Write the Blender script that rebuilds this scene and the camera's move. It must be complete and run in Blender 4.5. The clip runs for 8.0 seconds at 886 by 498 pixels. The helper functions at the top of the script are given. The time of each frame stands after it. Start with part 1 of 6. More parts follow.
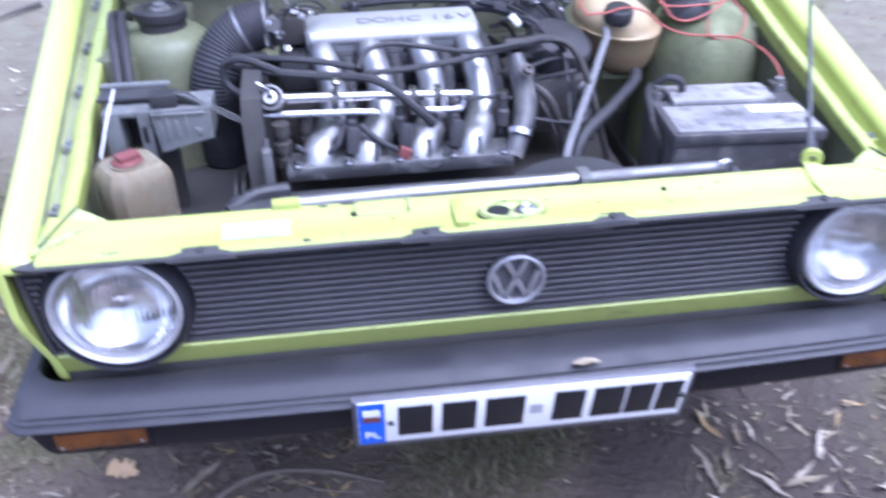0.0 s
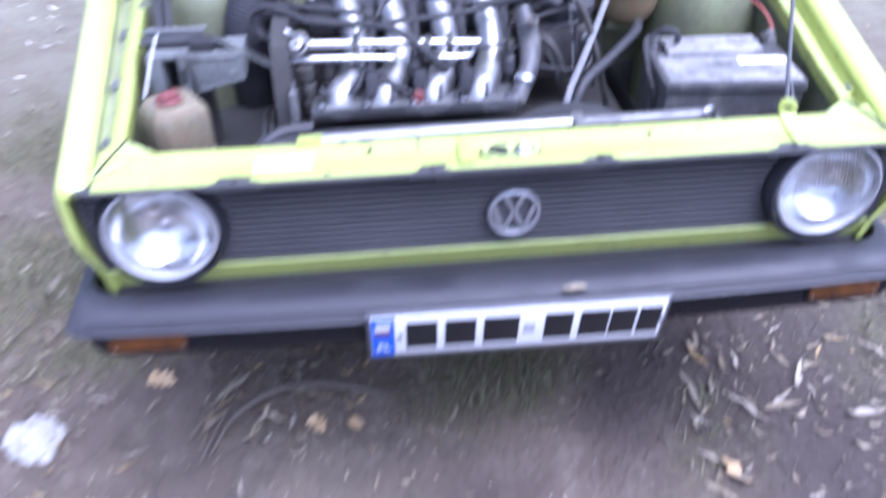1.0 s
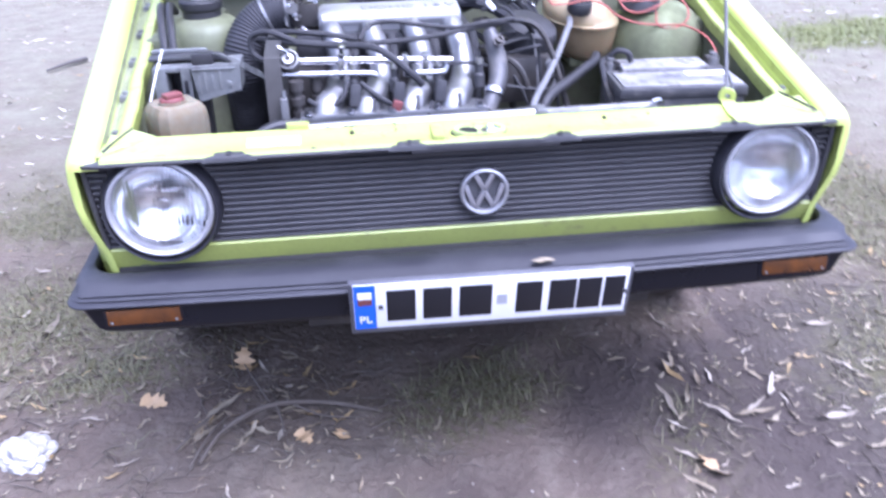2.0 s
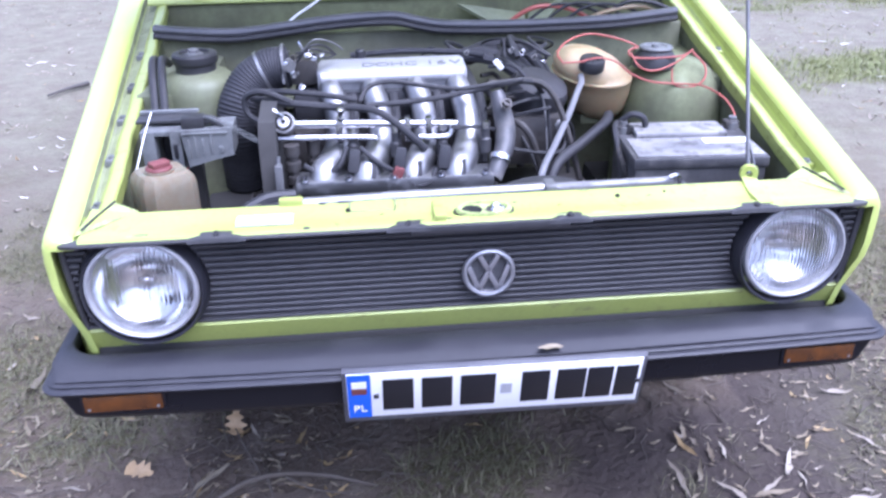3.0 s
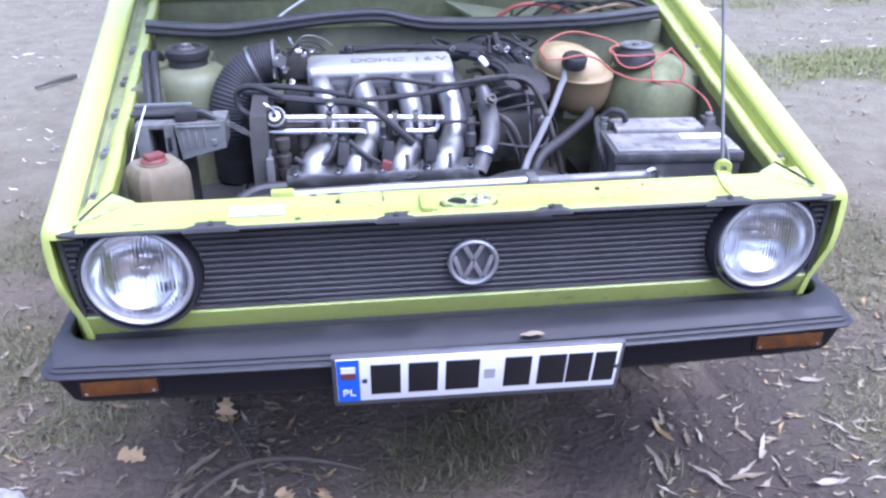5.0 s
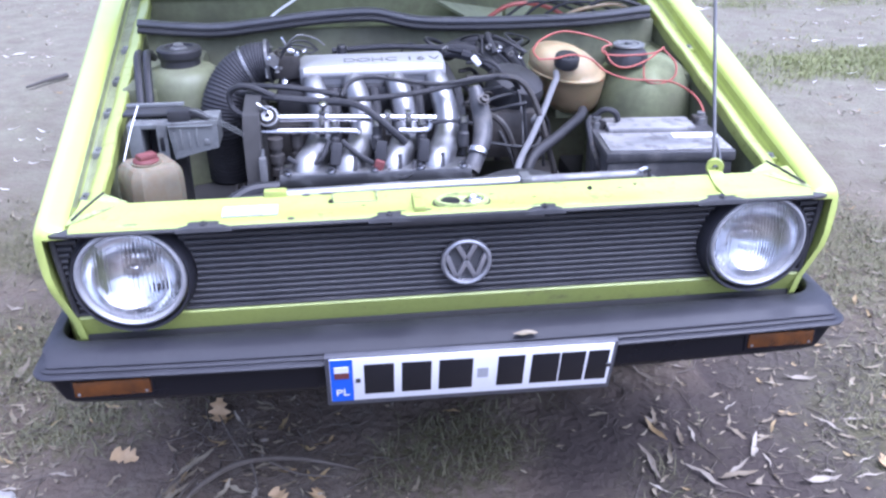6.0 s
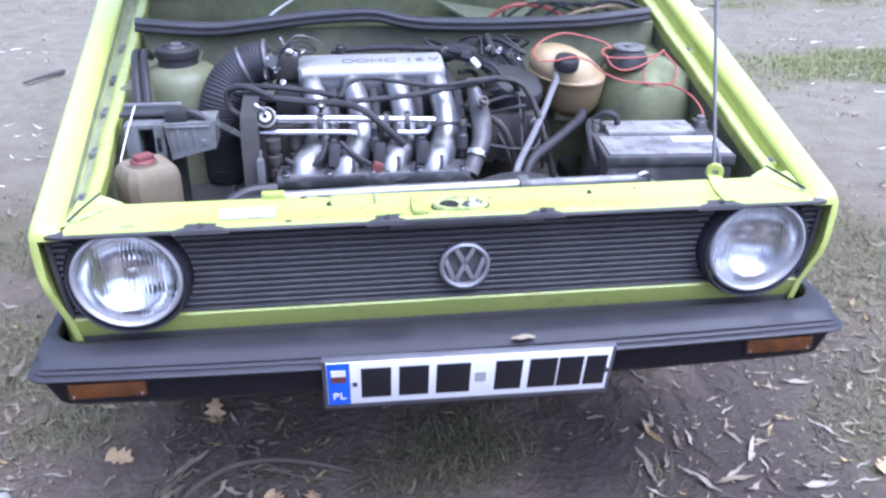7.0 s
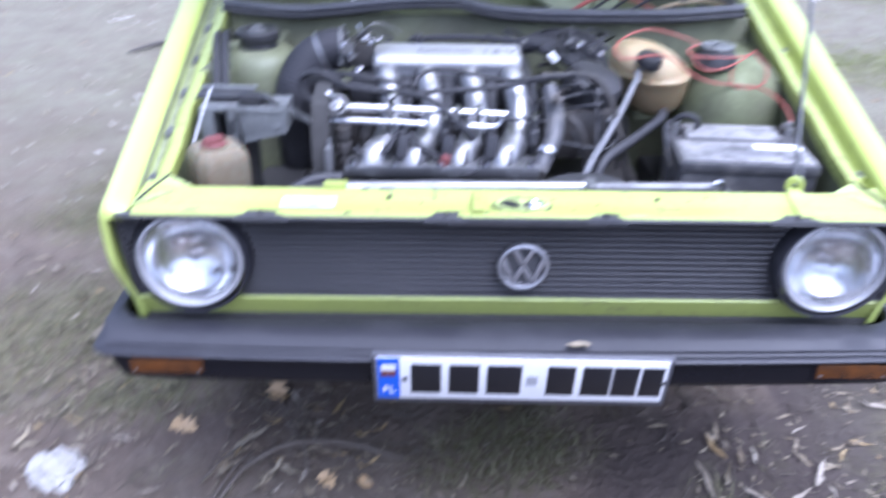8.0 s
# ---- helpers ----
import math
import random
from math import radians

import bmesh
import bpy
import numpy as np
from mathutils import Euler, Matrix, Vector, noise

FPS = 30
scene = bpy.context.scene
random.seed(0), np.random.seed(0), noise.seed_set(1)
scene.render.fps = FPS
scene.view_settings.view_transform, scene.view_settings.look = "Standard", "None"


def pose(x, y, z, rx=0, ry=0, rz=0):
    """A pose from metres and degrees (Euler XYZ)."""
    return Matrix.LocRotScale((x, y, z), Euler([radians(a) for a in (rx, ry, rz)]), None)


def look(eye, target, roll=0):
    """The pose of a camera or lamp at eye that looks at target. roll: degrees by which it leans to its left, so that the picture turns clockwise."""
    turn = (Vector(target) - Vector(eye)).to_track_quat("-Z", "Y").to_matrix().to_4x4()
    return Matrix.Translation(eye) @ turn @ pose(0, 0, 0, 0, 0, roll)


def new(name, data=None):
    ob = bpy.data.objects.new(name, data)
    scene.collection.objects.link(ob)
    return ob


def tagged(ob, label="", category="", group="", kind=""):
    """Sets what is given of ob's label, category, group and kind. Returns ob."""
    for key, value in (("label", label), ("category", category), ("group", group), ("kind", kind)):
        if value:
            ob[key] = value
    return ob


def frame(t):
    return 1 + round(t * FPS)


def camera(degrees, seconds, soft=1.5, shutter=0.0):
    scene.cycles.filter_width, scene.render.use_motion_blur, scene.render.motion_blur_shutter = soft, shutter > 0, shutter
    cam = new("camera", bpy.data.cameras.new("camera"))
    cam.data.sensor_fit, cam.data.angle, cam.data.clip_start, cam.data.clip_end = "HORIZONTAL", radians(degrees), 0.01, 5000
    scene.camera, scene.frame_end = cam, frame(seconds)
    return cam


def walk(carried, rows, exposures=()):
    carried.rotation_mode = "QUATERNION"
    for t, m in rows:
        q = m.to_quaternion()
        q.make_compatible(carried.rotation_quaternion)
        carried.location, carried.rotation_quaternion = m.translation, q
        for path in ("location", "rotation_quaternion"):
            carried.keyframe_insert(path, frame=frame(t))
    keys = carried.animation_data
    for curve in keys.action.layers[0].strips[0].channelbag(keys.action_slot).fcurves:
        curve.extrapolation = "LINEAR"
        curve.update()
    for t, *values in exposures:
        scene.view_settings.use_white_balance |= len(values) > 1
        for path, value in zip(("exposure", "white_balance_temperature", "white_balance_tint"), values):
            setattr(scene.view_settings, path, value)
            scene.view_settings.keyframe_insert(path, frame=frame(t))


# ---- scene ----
cam = camera(55.0, 8.0, soft=2.45, shutter=1.5)
PATH = [
    (0, (-0.228, -1.051, 1.38), (-0.006, 0.611, 0.291), -0.7),
    (0.1, (-0.233, -1.059, 1.377), (0.016, 0.602, 0.292), -0.3),
    (0.2, (-0.238, -1.067, 1.374), (0.039, 0.597, 0.299), -0.6),
    (0.3, (-0.243, -1.075, 1.371), (0.051, 0.561, 0.258), -0.1),
    (0.4, (-0.248, -1.082, 1.368), (0.071, 0.525, 0.221), 0.4),
    (0.5, (-0.253, -1.09, 1.365), (0.056, 0.51, 0.206), 0.7),
    (0.6, (-0.245, -1.11, 1.383), (0.039, 0.506, 0.24), 0.8),
    (0.7, (-0.237, -1.13, 1.401), (0.014, 0.494, 0.261), 0.6),
    (0.8, (-0.23, -1.149, 1.42), (-0.012, 0.474, 0.272), 0.2),
    (0.9, (-0.222, -1.169, 1.438), (-0.039, 0.447, 0.273), -0.3),
    (1, (-0.214, -1.189, 1.456), (-0.06, 0.402, 0.254), -0.7),
    (1.1, (-0.213, -1.236, 1.42), (-0.078, 0.367, 0.231), -1.1),
    (1.2, (-0.212, -1.284, 1.385), (-0.084, 0.344, 0.23), -1.4),
    (1.3, (-0.211, -1.331, 1.349), (-0.087, 0.331, 0.243), -1.5),
    (1.4, (-0.21, -1.378, 1.313), (-0.08, 0.312, 0.252), -1.8),
    (1.5, (-0.209, -1.426, 1.278), (-0.065, 0.297, 0.272), -2.2),
    (1.6, (-0.209, -1.43, 1.275), (-0.048, 0.298, 0.282), -1.9),
    (1.7, (-0.21, -1.435, 1.272), (-0.026, 0.305, 0.304), -1.9),
    (1.8, (-0.21, -1.44, 1.269), (-0.026, 0.31, 0.319), -1.6),
    (1.9, (-0.211, -1.444, 1.267), (-0.021, 0.313, 0.331), -1.5),
    (2, (-0.212, -1.449, 1.264), (-0.023, 0.322, 0.353), -1.4),
    (2.1, (-0.211, -1.421, 1.285), (-0.03, 0.347, 0.368), -1.1),
    (2.2, (-0.211, -1.393, 1.306), (-0.032, 0.377, 0.391), -1.0),
    (3.3, (-0.182, -1.305, 1.352), (-0.002, 0.479, 0.467), -0.6),
    (3.5, (-0.186, -1.317, 1.37), (-0.003, 0.454, 0.459), -0.4),
    (4, (-0.189, -1.367, 1.345), (0.01, 0.414, 0.458), -0.4),
    (4.5, (-0.193, -1.359, 1.349), (0.01, 0.417, 0.451), -0.2),
    (6, (-0.194, -1.361, 1.353), (0.032, 0.409, 0.45), -0.0),
    (6.5, (-0.196, -1.362, 1.353), (0.036, 0.409, 0.453), 0.2),
    (7, (-0.195, -1.349, 1.359), (0.038, 0.417, 0.451), 0.5),
    (7.1, (-0.192, -1.342, 1.363), (0.036, 0.423, 0.45), 0.5),
    (7.2, (-0.19, -1.335, 1.367), (0.036, 0.427, 0.448), 0.5),
    (7.3, (-0.188, -1.328, 1.37), (0.025, 0.432, 0.444), 0.5),
    (7.4, (-0.186, -1.321, 1.374), (0.011, 0.437, 0.44), 0.4),
    (7.5, (-0.183, -1.314, 1.378), (-0.003, 0.444, 0.441), 0.2),
    (7.6, (-0.174, -1.315, 1.378), (-0.02, 0.445, 0.442), 0.4),
    (7.7, (-0.165, -1.317, 1.379), (-0.04, 0.442, 0.435), 0.5),
    (7.8, (-0.156, -1.318, 1.38), (-0.056, 0.442, 0.435), 0.8),
    (7.9, (-0.147, -1.32, 1.381), (-0.089, 0.444, 0.439), 0.9),
    (8, (-0.137, -1.321, 1.381), (-0.117, 0.436, 0.427), 0.9),
]
walk(cam, [(t, look(eye, target, roll)) for t, eye, target, roll in PATH], exposures=[(t, 1.73 + e, kelvin, tint) for t, e, kelvin, tint in ((0.0, 0.0, 4880, 26), (1.0, 0.14, 4860, 28), (1.5, 0.26, 4930, 29), (2.0, 0.37, 4990, 28), (3.5, 0.0, 4960, 26), (6.0, 0.0, 4960, 25), (8.0, -0.03, 4970, 22))])

# ---- light ----
SUN_EL, SUN_AZ = 68.0, 132.0
world = bpy.data.worlds.new("world")
scene.world = world
world.use_nodes = True
wn = world.node_tree
sky = wn.nodes.new("ShaderNodeTexSky")
sky.sky_type = "NISHITA"
sky.sun_disc = False
sky.sun_elevation, sky.sun_rotation = radians(SUN_EL), radians(SUN_AZ)
sky.air_density, sky.dust_density, sky.ozone_density = 1.0, 7.0, 1.0
pale = wn.nodes.new("ShaderNodeHueSaturation")
pale.inputs["Saturation"].default_value = 0.5
wn.links.new(sky.outputs[0], pale.inputs["Color"])
wn.links.new(pale.outputs[0], wn.nodes["Background"].inputs[0])
wn.nodes["Background"].inputs[1].default_value = 0.15
sun_data = bpy.data.lights.new("sun", "SUN")
sun_data.energy, sun_data.angle, sun_data.color = 0.55, radians(70), (1.0, 0.97, 0.93)
sun = new("sun", sun_data)
az, el = radians(SUN_AZ), radians(SUN_EL)
sun.matrix_world = look((4 * math.sin(az) * math.cos(el), 4 * math.cos(az) * math.cos(el), 4 * math.sin(el)), (0, 0, 0))


# ---- materials ----
def mat(name, base, rough=0.5, metal=0.0, second=None, scale=6.0, fine=80.0, mix=0.5, bump=0.1, dist=0.002, island=0.0,
        coat=0.0, dirt=None, dirt_scale=9.0, dirt_low=0.52, dirt_high=0.75, dirt_amount=0.6, spec=0.5, **more):
    """A surface with two scales of colour and gloss variation, fine relief, and optional blotches of dirt."""
    m = bpy.data.materials.new(name)
    m.use_nodes = True
    nt = m.node_tree
    N, L = nt.nodes, nt.links
    p = N["Principled BSDF"]
    co = N.new("ShaderNodeTexCoord")

    def noise_tex(sc, detail=4.0, rg=0.55):
        n = N.new("ShaderNodeTexNoise")
        n.inputs["Scale"].default_value, n.inputs["Detail"].default_value, n.inputs["Roughness"].default_value = sc, detail, rg
        L.new(co.outputs["Object"], n.inputs["Vector"])
        return n.outputs["Fac"]

    def ramp(v, a, b):
        r = N.new("ShaderNodeMapRange")
        r.inputs[1].default_value, r.inputs[2].default_value = a, b
        L.new(v, r.inputs[0])
        return r.outputs[0]

    def mixed(fac, a, b):
        x = N.new("ShaderNodeMix")
        x.data_type = "RGBA"
        for i, v in ((0, fac), (6, a), (7, b)):
            if isinstance(v, bpy.types.NodeSocket):
                L.new(v, x.inputs[i])
            else:
                x.inputs[i].default_value = v if i == 0 else (*v, 1)
        return x.outputs[2]

    big, small = noise_tex(scale), noise_tex(fine, 3.0)
    second = second or tuple(c * 0.72 for c in base)
    fac = N.new("ShaderNodeMath")
    fac.operation = "MULTIPLY"
    L.new(ramp(big, 0.35, 0.7), fac.inputs[0])
    fac.inputs[1].default_value = mix
    col = mixed(fac.outputs[0], base, second)
    grain = N.new("ShaderNodeMath")
    grain.operation = "MULTIPLY"
    L.new(ramp(small, 0.45, 0.8), grain.inputs[0])
    grain.inputs[1].default_value = mix * 0.6
    col = mixed(grain.outputs[0], col, tuple(c * 0.6 for c in base))
    if island:
        inf = N.new("ShaderNodeObjectInfo")
        geo = N.new("ShaderNodeNewGeometry")
        add = N.new("ShaderNodeMath")
        L.new(inf.outputs["Random"], add.inputs[0])
        L.new(geo.outputs["Random Per Island"], add.inputs[1])
        fr = N.new("ShaderNodeMath")
        fr.operation = "FRACT"
        L.new(add.outputs[0], fr.inputs[0])
        iv = N.new("ShaderNodeMath")
        iv.operation = "MULTIPLY"
        L.new(fr.outputs[0], iv.inputs[0])
        iv.inputs[1].default_value = island
        col = mixed(iv.outputs[0], col, second)
    rg = N.new("ShaderNodeMapRange")
    L.new(big, rg.inputs[0])
    rg.inputs[1].default_value, rg.inputs[2].default_value = 0.3, 0.7
    rg.inputs[3].default_value, rg.inputs[4].default_value = max(0.03, rough - 0.08), min(1, rough + 0.1)
    rough_out = rg.outputs[0]
    if dirt:
        d = N.new("ShaderNodeMath")
        d.operation = "MULTIPLY"
        L.new(ramp(noise_tex(dirt_scale, 8.0, 0.7), dirt_low, dirt_high), d.inputs[0])
        d.inputs[1].default_value = dirt_amount
        col = mixed(d.outputs[0], col, dirt)
        ra = N.new("ShaderNodeMath")
        L.new(rough_out, ra.inputs[0])
        L.new(d.outputs[0], ra.inputs[1])
        ra.use_clamp = True
        rough_out = ra.outputs[0]
        if metal:
            me = N.new("ShaderNodeMath")
            me.operation = "SUBTRACT"
            me.inputs[0].default_value = metal
            L.new(d.outputs[0], me.inputs[1])
            me.use_clamp = True
            L.new(me.outputs[0], p.inputs["Metallic"])
    L.new(col, p.inputs["Base Color"])
    L.new(rough_out, p.inputs["Roughness"])
    if not (dirt and metal):
        p.inputs["Metallic"].default_value = metal
    p.inputs["Coat Weight"].default_value = coat
    p.inputs["Coat Roughness"].default_value = 0.12
    p.inputs["Specular IOR Level"].default_value = spec
    for key, value in more.items():
        p.inputs[key.replace("_", " ")].default_value = value
    if bump:
        b = N.new("ShaderNodeBump")
        b.inputs["Strength"].default_value, b.inputs["Distance"].default_value = bump, dist
        L.new(small, b.inputs["Height"])
        L.new(b.outputs[0], p.inputs["Normal"])
    return m


LIME = (0.435, 0.508, 0.13)
M_PAINT = mat("lime_paint", LIME, 0.42, second=(0.41, 0.49, 0.105), scale=3, fine=160, mix=0.35, bump=0.02, coat=0.6,
              dirt=(0.30, 0.31, 0.16), dirt_scale=5, dirt_low=0.55, dirt_high=0.9, dirt_amount=0.35)
M_PANEL = mat("worn_lime_paint", (0.326, 0.378, 0.090), 0.42, second=(0.27, 0.308, 0.090), scale=6, fine=120, mix=0.6, bump=0.05, coat=0.3,
              dirt=(0.16, 0.15, 0.08), dirt_scale=24, dirt_low=0.57, dirt_high=0.76, dirt_amount=0.75)
# Bay greens: base colours well below the outer lime, with noise dirt over them.
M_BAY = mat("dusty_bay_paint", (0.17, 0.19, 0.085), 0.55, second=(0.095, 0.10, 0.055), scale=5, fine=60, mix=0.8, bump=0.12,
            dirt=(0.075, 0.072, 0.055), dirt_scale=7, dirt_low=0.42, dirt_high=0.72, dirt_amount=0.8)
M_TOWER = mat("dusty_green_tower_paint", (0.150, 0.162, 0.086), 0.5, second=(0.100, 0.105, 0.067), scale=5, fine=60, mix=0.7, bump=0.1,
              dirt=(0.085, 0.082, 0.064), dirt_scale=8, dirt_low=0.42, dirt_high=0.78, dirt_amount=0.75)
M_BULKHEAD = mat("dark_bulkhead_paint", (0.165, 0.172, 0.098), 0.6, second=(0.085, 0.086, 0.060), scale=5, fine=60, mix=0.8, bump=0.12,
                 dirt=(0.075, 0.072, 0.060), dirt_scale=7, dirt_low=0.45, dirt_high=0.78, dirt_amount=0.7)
M_GUSSET = mat("chipped_lime_paint", (0.40, 0.49, 0.14), 0.42, second=(0.30, 0.33, 0.17), scale=18, fine=120, mix=0.8, bump=0.25, dist=0.003,
               dirt=(0.12, 0.115, 0.08), dirt_scale=34, dirt_low=0.46, dirt_high=0.62, dirt_amount=0.85)
M_FLANGE = mat("flange_paint", (0.26, 0.285, 0.16), 0.4, second=(0.18, 0.19, 0.135), scale=9, fine=70, mix=0.7, bump=0.1,
               dirt=(0.15, 0.15, 0.12), dirt_scale=13, dirt_low=0.45, dirt_high=0.85, dirt_amount=0.7)
M_GRILLE = mat("grille_plastic", (0.042, 0.041, 0.044), 0.52, second=(0.070, 0.068, 0.071), scale=7, fine=120, mix=0.7, bump=0.06)
# Set paler than the ribs, lifting the shade in the gaps.
M_GRILLE_BACK = mat("lifted_recess_plastic", (0.072, 0.072, 0.076), 0.6, bump=0.05)
M_BUMPER = mat("bumper_plastic", (0.020, 0.020, 0.025), 0.42, second=(0.034, 0.034, 0.040), scale=5, fine=350, mix=0.7, bump=0.22, dist=0.0006,
               dirt=(0.064, 0.064, 0.069), dirt_scale=9, dirt_low=0.48, dirt_high=0.75, dirt_amount=0.4, spec=0.3)
M_BUMPER_LOW = mat("lower_bumper_plastic", (0.008, 0.008, 0.011), 0.27, scale=5, fine=200, bump=0.08, spec=0.35)
M_BLACK = mat("black_plastic", (0.026, 0.026, 0.029), 0.5, second=(0.045, 0.044, 0.045), scale=12, fine=140, mix=0.7, bump=0.1,
              dirt=(0.09, 0.085, 0.075), dirt_scale=20, dirt_low=0.55, dirt_high=0.85, dirt_amount=0.4)
M_RUBBER = mat("rubber", (0.022, 0.022, 0.025), 0.55, second=(0.045, 0.044, 0.046), scale=10, fine=160, mix=0.8, bump=0.1, spec=0.35)
M_SEAL = mat("weathered_seal_rubber", (0.060, 0.061, 0.068), 0.42, second=(0.10, 0.10, 0.11), scale=9, fine=160, mix=0.8, bump=0.1)
M_HOSE = mat("dusty_black_hose", (0.026, 0.026, 0.030), 0.66, second=(0.046, 0.046, 0.051), scale=16, fine=120, mix=0.7, bump=0.08, spec=0.3)
M_GREY_PLASTIC = mat("grey_plastic", (0.165, 0.17, 0.165), 0.5, second=(0.085, 0.09, 0.095), scale=14, fine=110, mix=0.7, bump=0.1,
                     dirt=(0.05, 0.048, 0.045), dirt_scale=16, dirt_low=0.5, dirt_high=0.75, dirt_amount=0.7)
M_ALU = mat("cast_aluminium", (0.30, 0.30, 0.305), 0.37, 0.9, second=(0.25, 0.25, 0.255), scale=12, fine=320, mix=0.6, bump=0.3, dist=0.001,
            dirt=(0.16, 0.155, 0.15), dirt_scale=19, dirt_low=0.52, dirt_high=0.85, dirt_amount=0.55)
M_PLENUM = mat("silvery_cast_plenum", (0.42, 0.42, 0.43), 0.45, 0.4, second=(0.33, 0.33, 0.34), scale=12, fine=320, mix=0.6, bump=0.3, dist=0.001,
               dirt=(0.24, 0.235, 0.23), dirt_scale=19, dirt_low=0.52, dirt_high=0.85, dirt_amount=0.5)
M_ALU_DULL = mat("dull_aluminium", (0.19, 0.19, 0.19), 0.5, 0.6, second=(0.17, 0.17, 0.17), scale=14, fine=200, mix=0.7, bump=0.2, dist=0.001,
                 dirt=(0.10, 0.09, 0.08), dirt_scale=18, dirt_low=0.5, dirt_high=0.75, dirt_amount=0.7)
M_CHROME = mat("bright_steel", (0.52, 0.52, 0.54), 0.22, 1.0, mix=0.3, bump=0.02)
M_RIM = mat("headlight_rim_metal", (0.40, 0.40, 0.41), 0.55, 0.5, second=(0.30, 0.30, 0.31), scale=14, mix=0.6, bump=0.04)
M_BADGE = mat("weathered_badge_metal", (0.42, 0.42, 0.44), 0.42, 0.8, second=(0.28, 0.28, 0.29), scale=30, fine=200, mix=0.6, bump=0.05)
M_REFLECTOR = mat("reflector_mirror", (0.84, 0.84, 0.845), 0.15, 1.0, mix=0.15, bump=0.02)
M_BLOCK = mat("oily_engine_metal", (0.042, 0.040, 0.039), 0.5, 0.2, second=(0.07, 0.062, 0.055), scale=12, fine=90, mix=0.8, bump=0.3, dist=0.003)
M_TANK = mat("yellowed_tank_plastic", (0.31, 0.235, 0.130), 0.35, second=(0.21, 0.155, 0.085), scale=7, fine=60, mix=0.6, bump=0.03,
             dirt=(0.21, 0.155, 0.085), dirt_scale=8, dirt_low=0.5, dirt_high=0.85, dirt_amount=0.5, Subsurface_Weight=0.15, Subsurface_Scale=0.02)
M_TANK_TOP = mat("dusty_tank_plastic", (0.38, 0.30, 0.175), 0.4, second=(0.30, 0.225, 0.115), scale=9, fine=60, mix=0.7, bump=0.03,
                 dirt=(0.28, 0.21, 0.11), dirt_scale=8, dirt_low=0.5, dirt_high=0.85, dirt_amount=0.5, Subsurface_Weight=0.15, Subsurface_Scale=0.02)
M_WASHER = mat("milky_bottle_plastic", (0.170, 0.152, 0.104), 0.45, second=(0.118, 0.096, 0.062), scale=9, fine=60, mix=0.8, bump=0.04,
               dirt=(0.15, 0.11, 0.06), dirt_scale=13, dirt_low=0.45, dirt_high=0.72, dirt_amount=0.8, Subsurface_Weight=0.15, Subsurface_Scale=0.02)
M_RED = mat("red_plastic", (0.15, 0.044, 0.042), 0.65, scale=20, fine=90, bump=0.05)
M_RED_WIRE = mat("red_wire", (0.35, 0.092, 0.070), 0.45, scale=20, fine=90, mix=0.4, bump=0.02)
M_AMBER = mat("amber_lens", (0.105, 0.036, 0.006), 0.2, second=(0.032, 0.013, 0.005), scale=26, fine=120, mix=0.9, bump=0.25, dist=0.002, coat=0.6)
M_WHITE = mat("plate_white", (0.80, 0.80, 0.81), 0.35, scale=5, fine=60, mix=0.12, bump=0.02)
M_BLUE = mat("plate_blue", (0.03, 0.12, 0.62), 0.35, scale=6, mix=0.15, bump=0.02)
M_INK = mat("plate_black", (0.012, 0.012, 0.015), 0.4, bump=0.0)
M_FRAME = mat("plate_frame_plastic", (0.07, 0.07, 0.08), 0.4, second=(0.11, 0.11, 0.115), scale=9, fine=120, mix=0.7, bump=0.06)
M_STICKER = mat("silver_sticker", (0.46, 0.47, 0.50), 0.3, 0.3, second=(0.45, 0.46, 0.50), scale=40, fine=200, mix=0.6, bump=0.03)
M_BATTERY = mat("battery_case", (0.045, 0.044, 0.047), 0.4, second=(0.085, 0.083, 0.085), scale=11, fine=120, mix=0.8, bump=0.06,
                dirt=(0.20, 0.19, 0.17), dirt_scale=17, dirt_low=0.5, dirt_high=0.75, dirt_amount=0.55)
M_BATTERY_TOP = mat("dusty_battery_lid", (0.30, 0.29, 0.28), 0.5, second=(0.10, 0.10, 0.105), scale=10, fine=90, mix=0.9, bump=0.06,
                    dirt=(0.06, 0.058, 0.056), dirt_scale=22, dirt_low=0.5, dirt_high=0.66, dirt_amount=0.8)
M_GREY_HOSE = mat("grey_hose", (0.14, 0.14, 0.145), 0.45, second=(0.16, 0.16, 0.17), scale=14, mix=0.7, bump=0.05)
M_STAY = mat("grey_steel_rod", (0.10, 0.10, 0.105), 0.4, 0.4, second=(0.06, 0.06, 0.062), scale=20, fine=120, mix=0.6, bump=0.03)
M_TYRE = mat("tyre_rubber", (0.02, 0.02, 0.021), 0.8, second=(0.06, 0.055, 0.05), scale=9, mix=0.6, bump=0.2)
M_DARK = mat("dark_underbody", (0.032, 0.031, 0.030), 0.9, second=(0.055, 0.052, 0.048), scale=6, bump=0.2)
M_GLASS = mat("headlight_glass", (0.97, 0.98, 1.0), 0.03, second=(0.97, 0.98, 1.0), mix=0.0, bump=0.0, Transmission_Weight=1.0, IOR=1.45)
nt = M_GLASS.node_tree
wave = nt.nodes.new("ShaderNodeTexWave")
wave.bands_direction = "X"
wave.inputs["Scale"].default_value, wave.inputs["Distortion"].default_value = 52.0, 1.2
tc = nt.nodes.new("ShaderNodeTexCoord")
nt.links.new(tc.outputs["Object"], wave.inputs["Vector"])
wb = nt.nodes.new("ShaderNodeBump")
wb.inputs["Strength"].default_value, wb.inputs["Distance"].default_value = 0.6, 0.0013
nt.links.new(wave.outputs["Fac"], wb.inputs["Height"])
